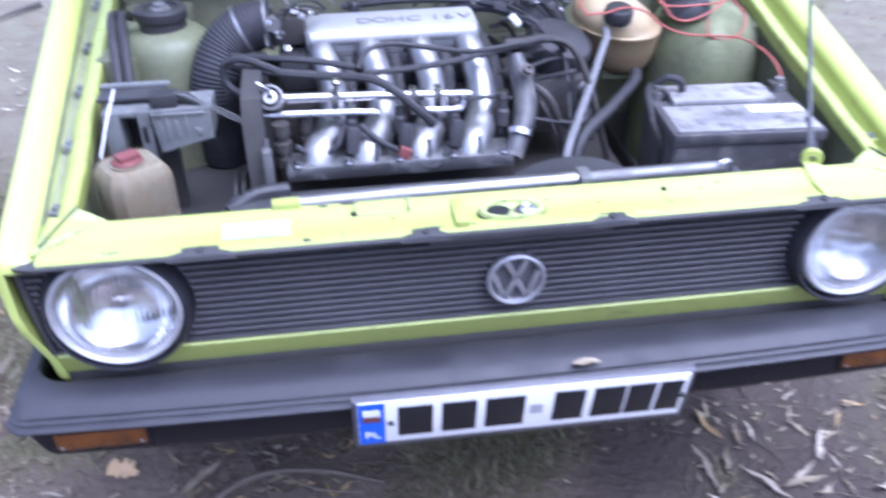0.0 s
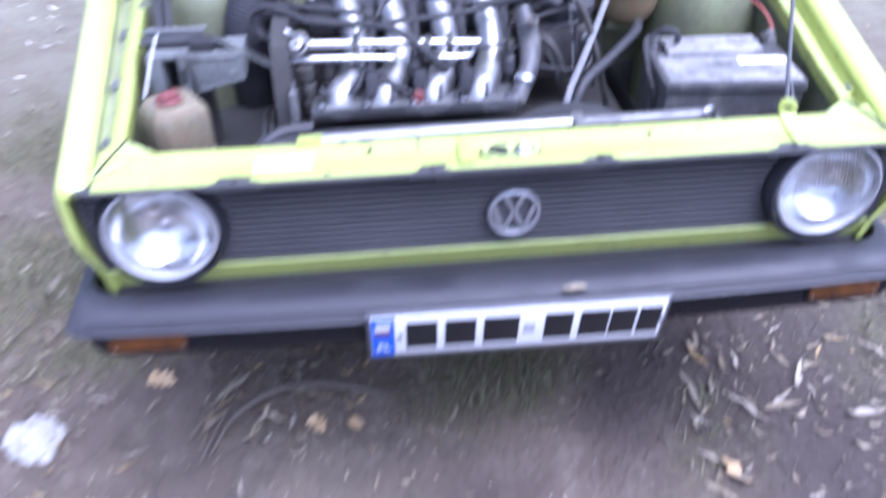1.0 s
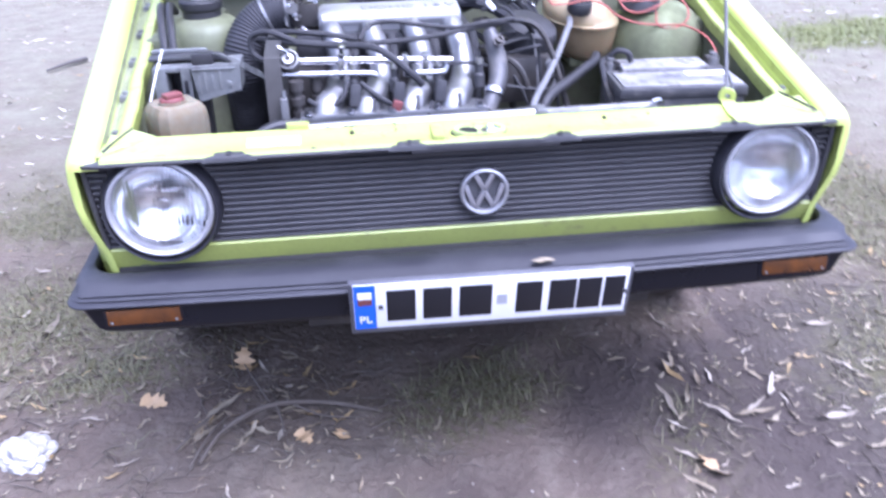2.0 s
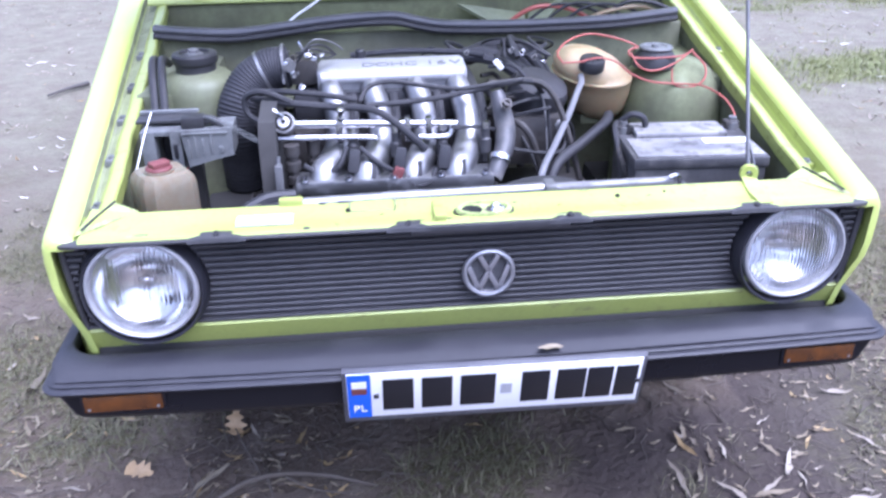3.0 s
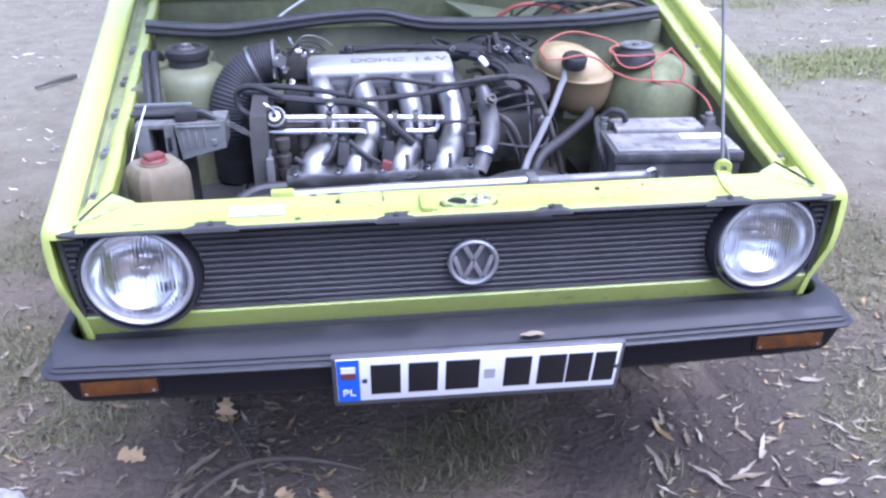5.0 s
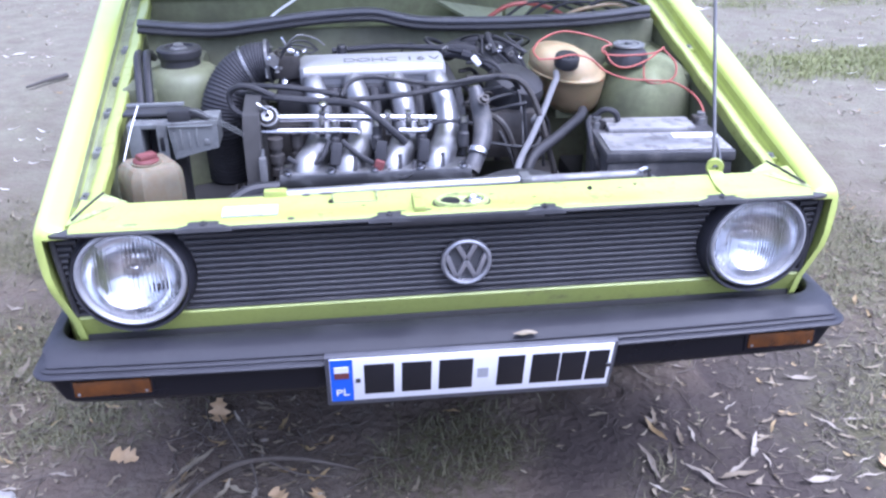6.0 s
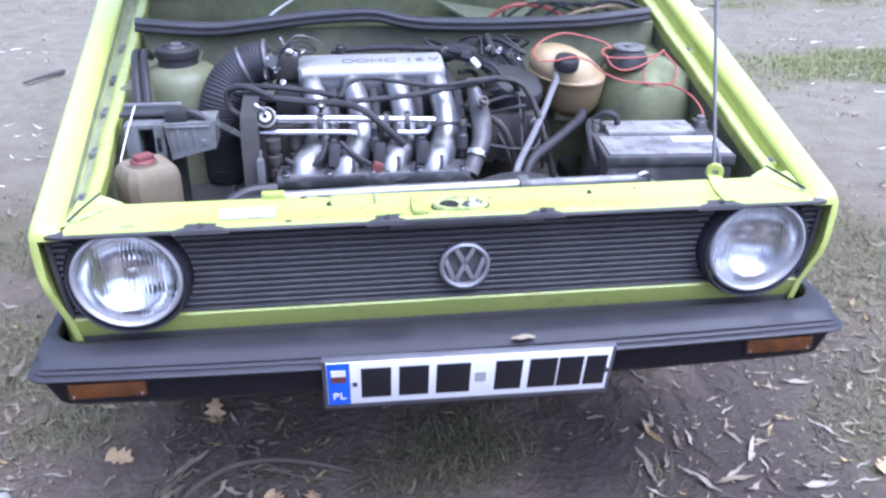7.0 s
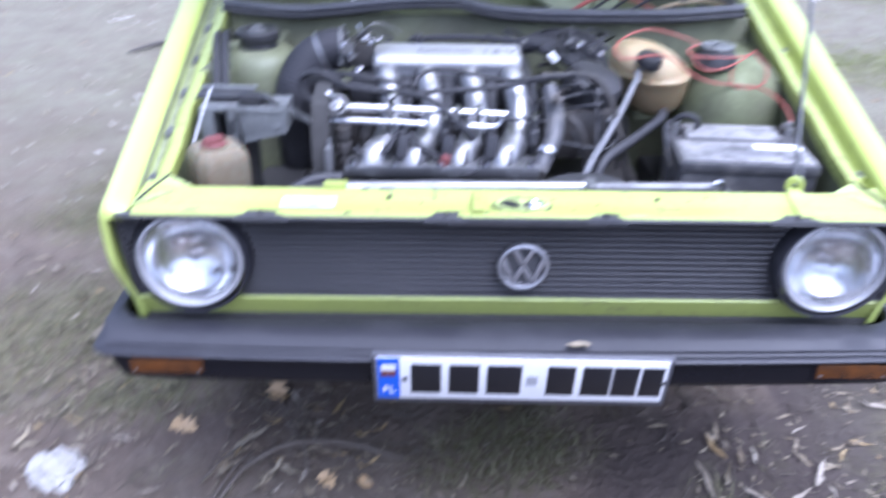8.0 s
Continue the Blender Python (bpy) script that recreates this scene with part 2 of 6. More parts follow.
nt.links.new(wb.outputs[0], nt.nodes["Principled BSDF"].inputs["Normal"])


# ---- building helpers ----
def bmesh_of(verts, faces):
    bm = bmesh.new()
    vs = [bm.verts.new(v) for v in verts]
    for f in faces:
        bm.faces.new([vs[i] for i in f])
    return bm


def thing(name, base, label, category, group="", kind=""):
    e = new(name)
    e.location = base
    e.empty_display_size = 0.05
    return tagged(e, label, category, group, kind)


def home(ob):
    """Where a top-level thing stands; parts are built in world places."""
    return Vector((0, 0, 0)) if ob.parent else ob.location.copy()


def part(name, bm, material, parent=None, label="", smooth=35.0):
    """Links a bmesh in world places as one mesh object under a thing or part."""
    bmesh.ops.recalc_face_normals(bm, faces=bm.faces)
    me = bpy.data.meshes.new(name)
    bm.to_mesh(me)
    bm.free()
    if smooth:
        me.shade_smooth()
        me.set_sharp_from_angle(angle=radians(smooth))
    me.materials.append(material)
    ob = new(name, me)
    if parent is not None:
        ob.parent = parent
        ob.matrix_parent_inverse = Matrix.Translation(-home(parent))
    return tagged(ob, label) if label else ob


def box(x0, x1, y0, y1, z0, z1, bevel=0.0, seg=2, bm=None, m=None):
    bm = bm or bmesh.new()
    r = bmesh.ops.create_cube(bm, size=1.0, matrix=Matrix.Translation(((x0 + x1) / 2, (y0 + y1) / 2, (z0 + z1) / 2)) @ Matrix.Diagonal((x1 - x0, y1 - y0, z1 - z0, 1)))
    vs = r["verts"]
    if bevel:
        es = list({e for v in vs for e in v.link_edges})
        out = bmesh.ops.bevel(bm, geom=es, offset=bevel, segments=seg, affect="EDGES", profile=0.6)
        vs = list({v for f in out["faces"] for v in f.verts} | {v for v in vs if v.is_valid})
    if m is not None:
        bmesh.ops.transform(bm, matrix=m, verts=vs)
    return bm


def loft(rings, closed=True, caps=True, bm=None):
    """A skin over rings of points, one after the other."""
    bm = bm or bmesh.new()
    rows = [[bm.verts.new(p) for p in ring] for ring in rings]
    n = len(rows[0])
    for a, b in zip(rows, rows[1:]):
        for i in range(n if closed else n - 1):
            j = (i + 1) % n
            bm.faces.new((a[i], a[j], b[j], b[i]))
    if caps and closed:
        bm.faces.new(list(reversed(rows[0])))
        bm.faces.new(rows[-1])
    return bm


def smooth_path(points, steps=8):
    """A flowing line through the points."""
    P = [Vector(p) for p in points]
    if len(P) < 3:
        return [P[0].lerp(P[-1], i / steps) for i in range(steps + 1)]
    P = [2 * P[0] - P[1]] + P + [2 * P[-1] - P[-2]]
    out = []
    for i in range(1, len(P) - 2):
        a, b, c, d = P[i - 1:i + 3]
        for k in range(steps):
            t = k / steps
            out.append(0.5 * (2 * b + (c - a) * t + (2 * a - 5 * b + 4 * c - d) * t * t + (3 * b - a - 3 * c + d) * t ** 3))
    out.append(P[-2])
    return out


def tube(points, radius, seg=10, steps=8, bm=None, rib=0.0, rib_count=0, flat=1.0):
    """A round tube along a flowing line; radius may be a list, one for each point."""
    path = smooth_path(points, steps)
    n = len(path)
    radii = radius if isinstance(radius, (list, tuple)) else [radius] * len(points)
    if rib_count:
        fine = []
        for i in range(rib_count * 4 + 1):
            s = i / (rib_count * 4) * (n - 1)
            k = min(int(s), n - 2)
            fine.append(path[k].lerp(path[k + 1], s - k))
        path, n = fine, len(fine)
    rings, up = [], Vector((0, 0, 1))
    for i, p in enumerate(path):
        d = (path[min(i + 1, n - 1)] - path[max(i - 1, 0)]).normalized()
        side = d.cross(up)
        if side.length < 0.05:
            side = d.cross(Vector((1, 0, 0)))
        side.normalize()
        up = side.cross(d).normalized()
        s = i / (n - 1) * (len(radii) - 1)
        k = min(int(s), len(radii) - 2) if len(radii) > 1 else 0
        r = radii[k] + (radii[k + 1] - radii[k]) * (s - k)
        if rib_count:
            r += rib * (1 if i % 4 in (1, 2) else -1)
        rings.append([p + side * (r * math.cos(2 * math.pi * j / seg)) + up * (r * flat * math.sin(2 * math.pi * j / seg)) for j in range(seg)])
    return loft(rings, bm=bm)


def lathe(profile, centre, axis=(0, 0, 1), seg=32, caps=False, bm=None, squash=(1, 1)):
    """Turns a profile of (radius, height) round an axis through the centre."""
    q = Vector((0, 0, 1)).rotation_difference(Vector(axis).normalized())
    c = Vector(centre)
    rings = [[c + q @ Vector((r * squash[0] * math.cos(2 * math.pi * j / seg), r * squash[1] * math.sin(2 * math.pi * j / seg), h)) for j in range(seg)] for r, h in profile]
    return loft(rings, caps=caps, bm=bm)


def bolt(centre, axis, r, parent, material, name="bolt", h=0.006):
    return part(name, lathe([(r * 1.5, 0), (r * 1.5, h * 0.25), (r, h * 0.3), (r, h), (r * 0.6, h), (r * 0.55, h * 0.6)], centre, axis, 8, True), material, parent)


# ---- ground ----
GRASS = ((3.65, 3.47, 2.35, 0.42), (4.6, 6.3, 3.0, 1.0), (1.55, 1.15, 0.42, 0.6), (1.24, 0.15, 0.26, 0.34), (-1.15, 0.72, 0.42, 0.34),
         (0.01, 0.22, 0.20, 0.16), (-1.25, 1.5, 0.3, 0.3), (-0.9, 0.45, 0.2, 0.16))


def grassy(x, y):
    v = 0.0
    for cx, cy, rx, ry in GRASS:
        d = math.hypot((x - cx) / rx, (y - cy) / ry)
        v = max(v, 1.35 - d)
    return max(0.0, min(1.0, v + 0.5 * noise.noise((x * 3.1, y * 3.1, 4)) + 0.3 * noise.noise((x * 11, y * 11, 7))))


def ground_z(x, y):
    r = math.hypot(x, y)
    near = 1.0 if r < 6 else max(0.0, 1 - (r - 6) / 20)
    return near * (0.012 * noise.noise((x * 1.6, y * 1.6, 0)) + 0.007 * noise.noise((x * 6, y * 6, 3)) + 0.006 * noise.noise((x * 17, y * 17, 5)) + 0.003 * noise.noise((x * 37, y * 37, 8))) - 0.002


def build_ground():
    n = 360
    u = np.linspace(-1, 1, n)
    line = 2.6 * u + 200 * np.sign(u) * np.abs(u) ** 7
    verts, attr, pale, dark_weight = [], [], [], []
    for yy in line + 1.0:
        for xx in line:
            verts.append((xx, yy, ground_z(xx, yy)))
            # Last term pales the earth under the car to lift its shadow.
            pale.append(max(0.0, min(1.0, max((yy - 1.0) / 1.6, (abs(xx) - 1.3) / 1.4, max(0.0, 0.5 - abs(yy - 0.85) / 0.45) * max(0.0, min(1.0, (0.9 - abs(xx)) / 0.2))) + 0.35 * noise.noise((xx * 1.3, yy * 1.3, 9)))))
            # Earth gets darker to the right and in front of the car.
            d = math.hypot((xx - 1.02) / 0.92, (yy - 0.02) / 0.80)
            # Holds the darker earth off under the car, lightening its shadow too.
            shadow_lift = max(0.0, min(1.0, (yy - 0.30) / 0.2)) if abs(xx) < 0.75 else 0.0
            dark_weight.append(max(0.0, min(1.0, max(1.8 * (1.15 - d), 1.5 * min(0.10 - yy, 1.6 + yy)) + 0.7 * noise.noise((xx * 2.4, yy * 2.4, 2)) + 0.3 * noise.noise((xx * 9, yy * 9, 6)) - 0.8 * shadow_lift)))
            attr.append(grassy(xx, yy) if abs(xx) < 9 and -4 < yy < 9 else 0.0)
    faces = [(j * n + i, j * n + i + 1, (j + 1) * n + i + 1, (j + 1) * n + i) for j in range(n - 1) for i in range(n - 1)]
    me = bpy.data.meshes.new("ground")
    me.from_pydata(verts, [], faces)
    me.shade_smooth()
    a = me.attributes.new("turf", "FLOAT", "POINT")
    a.data.foreach_set("value", attr)
    # dry: pale track earth, plus the shadow lift painted under the car.
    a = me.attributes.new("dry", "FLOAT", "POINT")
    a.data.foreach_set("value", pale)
    a = me.attributes.new("dark_earth", "FLOAT", "POINT")
    a.data.foreach_set("value", dark_weight)
    m = mat("bare_earth", (0.118, 0.093, 0.073), 0.92, second=(0.074, 0.058, 0.047), scale=4.5, fine=48, mix=1.0, bump=0.9, dist=0.014,
            dirt=(0.165, 0.140, 0.112), dirt_scale=9.0, dirt_low=0.48, dirt_high=0.66, dirt_amount=0.7, spec=0.2)
    nt = m.node_tree
    p = nt.nodes["Principled BSDF"]
    src = p.inputs["Base Color"].links[0].from_socket
    aw = nt.nodes.new("ShaderNodeAttribute")
    aw.attribute_name = "dark_earth"
    hw = nt.nodes.new("ShaderNodeMath")
    hw.operation = "MULTIPLY"
    hw.inputs[1].default_value = 0.95
    nt.links.new(aw.outputs["Fac"], hw.inputs[0])
    mw = nt.nodes.new("ShaderNodeMix")
    mw.data_type = "RGBA"
    nt.links.new(hw.outputs[0], mw.inputs[0])
    nt.links.new(src, mw.inputs[6])
    mw.inputs[7].default_value = (0.047, 0.038, 0.034, 1)
    src = mw.outputs[2]
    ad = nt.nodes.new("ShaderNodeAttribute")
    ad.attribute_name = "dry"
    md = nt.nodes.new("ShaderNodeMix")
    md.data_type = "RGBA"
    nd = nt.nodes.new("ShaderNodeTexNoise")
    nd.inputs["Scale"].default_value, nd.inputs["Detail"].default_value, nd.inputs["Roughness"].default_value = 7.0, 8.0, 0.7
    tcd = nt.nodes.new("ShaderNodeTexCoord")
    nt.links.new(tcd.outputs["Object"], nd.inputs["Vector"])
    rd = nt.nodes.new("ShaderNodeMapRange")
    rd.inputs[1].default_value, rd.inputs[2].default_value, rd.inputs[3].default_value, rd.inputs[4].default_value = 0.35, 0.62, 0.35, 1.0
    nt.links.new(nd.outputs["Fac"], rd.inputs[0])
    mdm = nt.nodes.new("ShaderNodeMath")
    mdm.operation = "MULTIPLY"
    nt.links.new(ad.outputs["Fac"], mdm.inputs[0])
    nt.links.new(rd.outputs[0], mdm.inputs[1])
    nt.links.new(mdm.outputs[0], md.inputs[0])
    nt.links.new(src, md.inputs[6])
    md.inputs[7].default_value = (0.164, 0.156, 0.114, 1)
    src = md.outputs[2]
    at = nt.nodes.new("ShaderNodeAttribute")
    at.attribute_name = "turf"
    nz = nt.nodes.new("ShaderNodeTexNoise")
    nz.inputs["Scale"].default_value, nz.inputs["Detail"].default_value = 45.0, 6.0
    tcn = nt.nodes.new("ShaderNodeTexCoord")
    nt.links.new(tcn.outputs["Object"], nz.inputs["Vector"])
    ml = nt.nodes.new("ShaderNodeMath")
    ml.operation = "MULTIPLY"
    nt.links.new(at.outputs["Fac"], ml.inputs[0])
    mr = nt.nodes.new("ShaderNodeMapRange")
    mr.inputs[1].default_value, mr.inputs[2].default_value = 0.4, 0.6
    nt.links.new(nz.outputs["Fac"], mr.inputs[0])
    nt.links.new(mr.outputs[0], ml.inputs[1])
    mx = nt.nodes.new("ShaderNodeMix")
    mx.data_type = "RGBA"
    nt.links.new(ml.outputs[0], mx.inputs[0])
    nt.links.new(src, mx.inputs[6])
    mx.inputs[7].default_value = (0.090, 0.085, 0.042, 1)
    nt.links.new(mx.outputs[2], p.inputs["Base Color"])
    me.materials.append(m)
    return tagged(new("ground", me), "trodden bare brown earth with worn grass patches", "ground", kind="structure")


ground = build_ground()

# ---- car body ----
car = thing("car", (0, 0.7, 0), "lime green small hatchback car with its bonnet propped open", "car")
SIDES = (-1, 1)


def top_z(y):
    return 0.765 + 0.15 * y


def outer_x(y):
    return 0.708 + 0.098 * y


def crease_x(y):
    return 0.654 + 0.0855 * y


def flange_x(y):
    return 0.612 + 0.072 * y


def fender(side):
    rings = []
    stations = [(-0.044, 0.009), (-0.040, 0.004), (-0.030, 0.001), (-0.012, 0.0)] + [(0.02 + 0.05 * i, 0.0) for i in range(29)]
    for y, shrink in stations:
        t, o, c, f = top_z(y) - shrink, outer_x(y) - shrink * 0.6, crease_x(y), flange_x(y)
        arch = 0.40
        if abs(y - 0.72) < 0.33:
            arch = max(0.40, 0.30 + math.sqrt(0.33 ** 2 - (y - 0.72) ** 2))
        if y < 0.05:
            arch = 0.528
        front = max(0.0, min(1.0, 1 - (y + 0.02) / 0.08))
        low = o - 0.026 * front
        mid = o - 0.010 * front
        outer = [(c - 0.004, t - 0.042 + 0.030 * front), (c, t - 0.009), (c + 0.007, t - 0.004), ((c + o) / 2, t + 0.002), (o - 0.022, t + 0.0035), (o - 0.010, t - 0.001),
                 (o - 0.002, t - 0.014), (o, t - 0.036), (o + 0.004 - 0.006 * front, t - 0.08), (mid + 0.002, max(arch + 0.02, 0.64)), (low, max(arch + 0.008, 0.57)), (low - 0.004, arch)]
        thick = 0.012 + 0.012 * (1 - front)
        inner = [(min(x, o - thick), t - 0.046 + 0.034 * front) for x, z in outer[:8]] + [(x - thick, z) for x, z in outer[8:]]
        rings.append([(side * x, y + 0.028 * front * max(0.0, min(1.0, (0.63 - z) / 0.09)), z) for x, z in outer + inner[::-1]])
    bm = loft(rings, caps=False)
    bm.verts.ensure_lookup_table()
    n = len(outer)
    for base in (0, (len(rings) - 1) * 2 * n):
        for i in range(n - 1):
            bm.faces.new([bm.verts[base + k] for k in (i, i + 1, 2 * n - 2 - i, 2 * n - 1 - i)])
    return part("front_wing", bm, M_PAINT, car, smooth=50)


def flange(side):
    """The drain channel along the bonnet opening, its raised lip and the inner wing below."""
    floor, lip, wall = [], [], []
    for i in range(31):
        y = -0.01 + 0.04 * i
        t, c, f = top_z(y), crease_x(y), flange_x(y)
        foot = 0.34 if y > 0.12 else 0.47
        wob = 0.0012 * math.sin(y * 23) + 0.001 * math.sin(y * 61)
        # Channel edge climbs the wing wall; its duller paint stands for shade there.
        floor.append([(side * x, y, z + wob * 0.5) for x, z in ((c - 0.0015, t - 0.014), (c - 0.003, t - 0.036), (c - 0.008, t - 0.0405), (f + 0.024, t - 0.0330), (f + 0.018, t - 0.040), (c + 0.001, t - 0.046), (c + 0.001, t - 0.014))])
        lip.append([(side * (x + wob), y, z) for x, z in ((f + 0.025, t - 0.0290), (f + 0.021, t - 0.0225), (f + 0.012, t - 0.0170), (f - 0.003, t - 0.0155), (f - 0.006, t - 0.019), (f - 0.006, t - 0.044), (f + 0.004, t - 0.044))])
        wall.append([(side * x, y, z) for x, z in ((f - 0.001, t - 0.040), (f - 0.004, t - 0.12), (f - 0.012, foot), (f + 0.004, foot), (f + 0.010, t - 0.12), (f + 0.008, t - 0.040))])
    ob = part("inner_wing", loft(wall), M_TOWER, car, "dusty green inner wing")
    part("drain_channel", loft(floor), M_FLANGE if side < 0 else M_PANEL, ob, "scuffed grey-green drain channel with shade-dark outer wall" if side < 0 else "drain channel in dull lime standing for shaded lime")
    part("channel_lip", loft(lip), M_PANEL, ob)
    for y in (0.10, 0.27, 0.44, 0.60, 0.78) if side < 0 else (0.13, 0.68):
        x = flange_x(y) + 0.027
        bolt((side * x, y, top_z(y) - 0.0285), (0, 0, 1), 0.0065, ob, M_GREY_PLASTIC, "flange_bolt", 0.007)
        part("bolt_washer", box(side * x - 0.011, side * x + 0.011, y - 0.012, y + 0.012, top_z(y) - 0.042, top_z(y) - 0.0275, 0.002), M_GREY_PLASTIC if side < 0 else M_PANEL, ob)
    # No hole is cut: a black disc paints its darkness.
    part("bolt_hole", lathe([(0.006, 0), (0.006, 0.0012)], (side * (flange_x(0.585) + 0.030), 0.585, top_z(0.585) - 0.0355), (0, 0, 1), 12, True), M_INK, ob)
    part("corner_seam", tube([(side * 0.640, -0.022, 0.7625), (side * 0.626, 0.018, 0.7675), (side * 0.606, 0.066, 0.7735)], 0.0018, 6, 4), M_RUBBER, ob)
    return ob


for s_ in SIDES:
    fender(s_)
    flange(s_)


def front_panel():
    prof = [(-0.004, 0.738), (-0.030, 0.743), (-0.050, 0.746), (-0.056, 0.750), (-0.052, 0.7565), (-0.040, 0.759), (-0.028, 0.7565), (-0.012, 0.758), (0.004, 0.7625), (0.016, 0.767),
            (0.024, 0.7685), (0.030, 0.766), (0.031, 0.750), (0.026, 0.735), (0.022, 0.735), (0.020, 0.700)]
    rings = []
    for i in range(45):
        x = -0.640 + 1.28 * i / 44
        e = max(0.0, (abs(x) - 0.56) / 0.08)
        rings.append([(x, y + 0.022 * e * (y > 0.01), z + 0.001 * e) for y, z in prof])
    ob = part("front_panel", loft(rings), M_PANEL, car, "scuffed lime bonnet landing panel", 30)
    for sd in SIDES:
        # corner gusset
        part("gusset", bmesh_of([(sd * 0.640, -0.028, 0.7580), (sd * 0.560, 0.030, 0.7690), (sd * 0.605, 0.064, 0.7715), (sd * 0.638, 0.020, 0.7645),
                                 (sd * 0.652, -0.030, 0.755), (sd * 0.560, 0.026, 0.755), (sd * 0.612, 0.075, 0.755), (sd * 0.650, 0.035, 0.755)],
                                [(0, 1, 2, 3), (7, 6, 5, 4), (0, 4, 5, 1), (1, 5, 6, 2), (2, 6, 7, 3), (3, 7, 4, 0)]), M_GUSSET, ob)
    # bonnet lock plate with its two holes
    plate = part("lock_plate", lathe([(0.048, 0), (0.048, 0.005), (0.045, 0.009), (0.040, 0.009), (0.037, 0.004), (0.001, 0.003)], (0.010, -0.020, 0.7575), (0, -0.14, 1), 40, True, squash=(1, 0.46)), M_GUSSET, ob)
    part("lock_groove", lathe([(0.047, 0.0), (0.051, 0.0), (0.051, 0.0016), (0.047, 0.0016), (0.047, 0.0)], (0.010, -0.020, 0.7585), (0, -0.14, 1), 40, squash=(1, 0.47)), M_BLOCK, plate)
    part("pin_groove", lathe([(0.013, 0.0), (0.018, 0.0), (0.018, 0.0014), (0.013, 0.0014), (0.013, 0.0)], (0.032, -0.020, 0.7608), (0, -0.14, 1), 20, squash=(1, 0.7)), M_BLOCK, plate)
    # Flat black disc paints the dark inside of the lock hole.
    part("lock_hole", lathe([(0.019, 0), (0.019, 0.0012)], (-0.012, -0.021, 0.7614), (0, -0.14, 1), 20, True, squash=(1, 0.68)), M_INK, plate)
    part("lock_pin", lathe([(0.013, 0), (0.013, 0.004), (0.008, 0.007), (0.004, 0.004), (0.001, 0.004)], (0.032, -0.020, 0.760), (0, -0.14, 1), 18, True), M_CHROME, plate)
    part("sticker", box(-0.397, -0.305, -0.034, -0.002, 0.7595, 0.7608, m=Matrix.Translation((-0.35, -0.018, 0.7615)) @ pose(0, 0, 0, 7) @ Matrix.Translation((0.35, 0.018, -0.7605))), M_STICKER, ob, "worn silver sticker")
    for k in range(7):
        x = (-0.03, 0.066, -0.055, -0.16, 0.30, -0.24, 0.14)[k]
        part("paint_chip", lathe([(0.0020 + 0.0008 * (k % 3), 0), (0.0018, 0.0006)], (x, -0.012 + 0.013 * ((k * 7) % 3), 0.7580 + 0.0035 * ((k * 7) % 3)), (0, -0.2, 1), 7, True, squash=(2.2, 0.7)), M_BLOCK, ob)
    rng = random.Random(44)
    for k in range(16):
        x, v = rng.uniform(-0.56, 0.56), rng.choice((-0.050, -0.047, 0.020, 0.022, -0.044))
        w, h = rng.uniform(0.006, 0.020), rng.uniform(0.0012, 0.003)
        z = 0.7575 if v < 0 else 0.7685
        part("paint_scuff", lathe([(w, 0), (w * 0.8, 0.0007)], (x, v, z + 0.0004), (0, -0.35 if v < 0 else -0.15, 1), 9, True, squash=(1, h / w)), M_GUSSET if k % 3 else M_BLOCK, ob)
    for x0, x1, y0, y1 in ((-0.213, -0.135, -0.003, -0.001), (-0.213, -0.135, 0.025, 0.027), (-0.213, -0.211, -0.003, 0.027), (-0.137, -0.135, -0.003, 0.027)):
        mz = 0.7605 + 0.28 * (y0 + y1) / 2
        part("pressed_outline", box(x0, x1, y0, y1, mz - 0.001, mz + 0.0018 + 0.28 * (y1 - y0) / 2, 0.0006), M_FLANGE, ob)
    part("crease_bead", box(-0.075, -0.055, -0.05, 0.022, 0.756, 0.767, 0.003), M_PANEL, ob)
    for x in (-0.215, -0.12, 0.20, 0.245, 0.33):
        bolt((x, 0.006 + 0.006 * math.sin(x * 40), 0.762), (0, -0.2, 1), 0.0035, ob, M_INK, "plug", 0.003)
    return ob


front_panel()


# ---- grille, lamps, bumper ----
HL_X, HL_Z, HL_R = 0.558, 0.654, 0.1065
GRILLE_LOW = 0.580


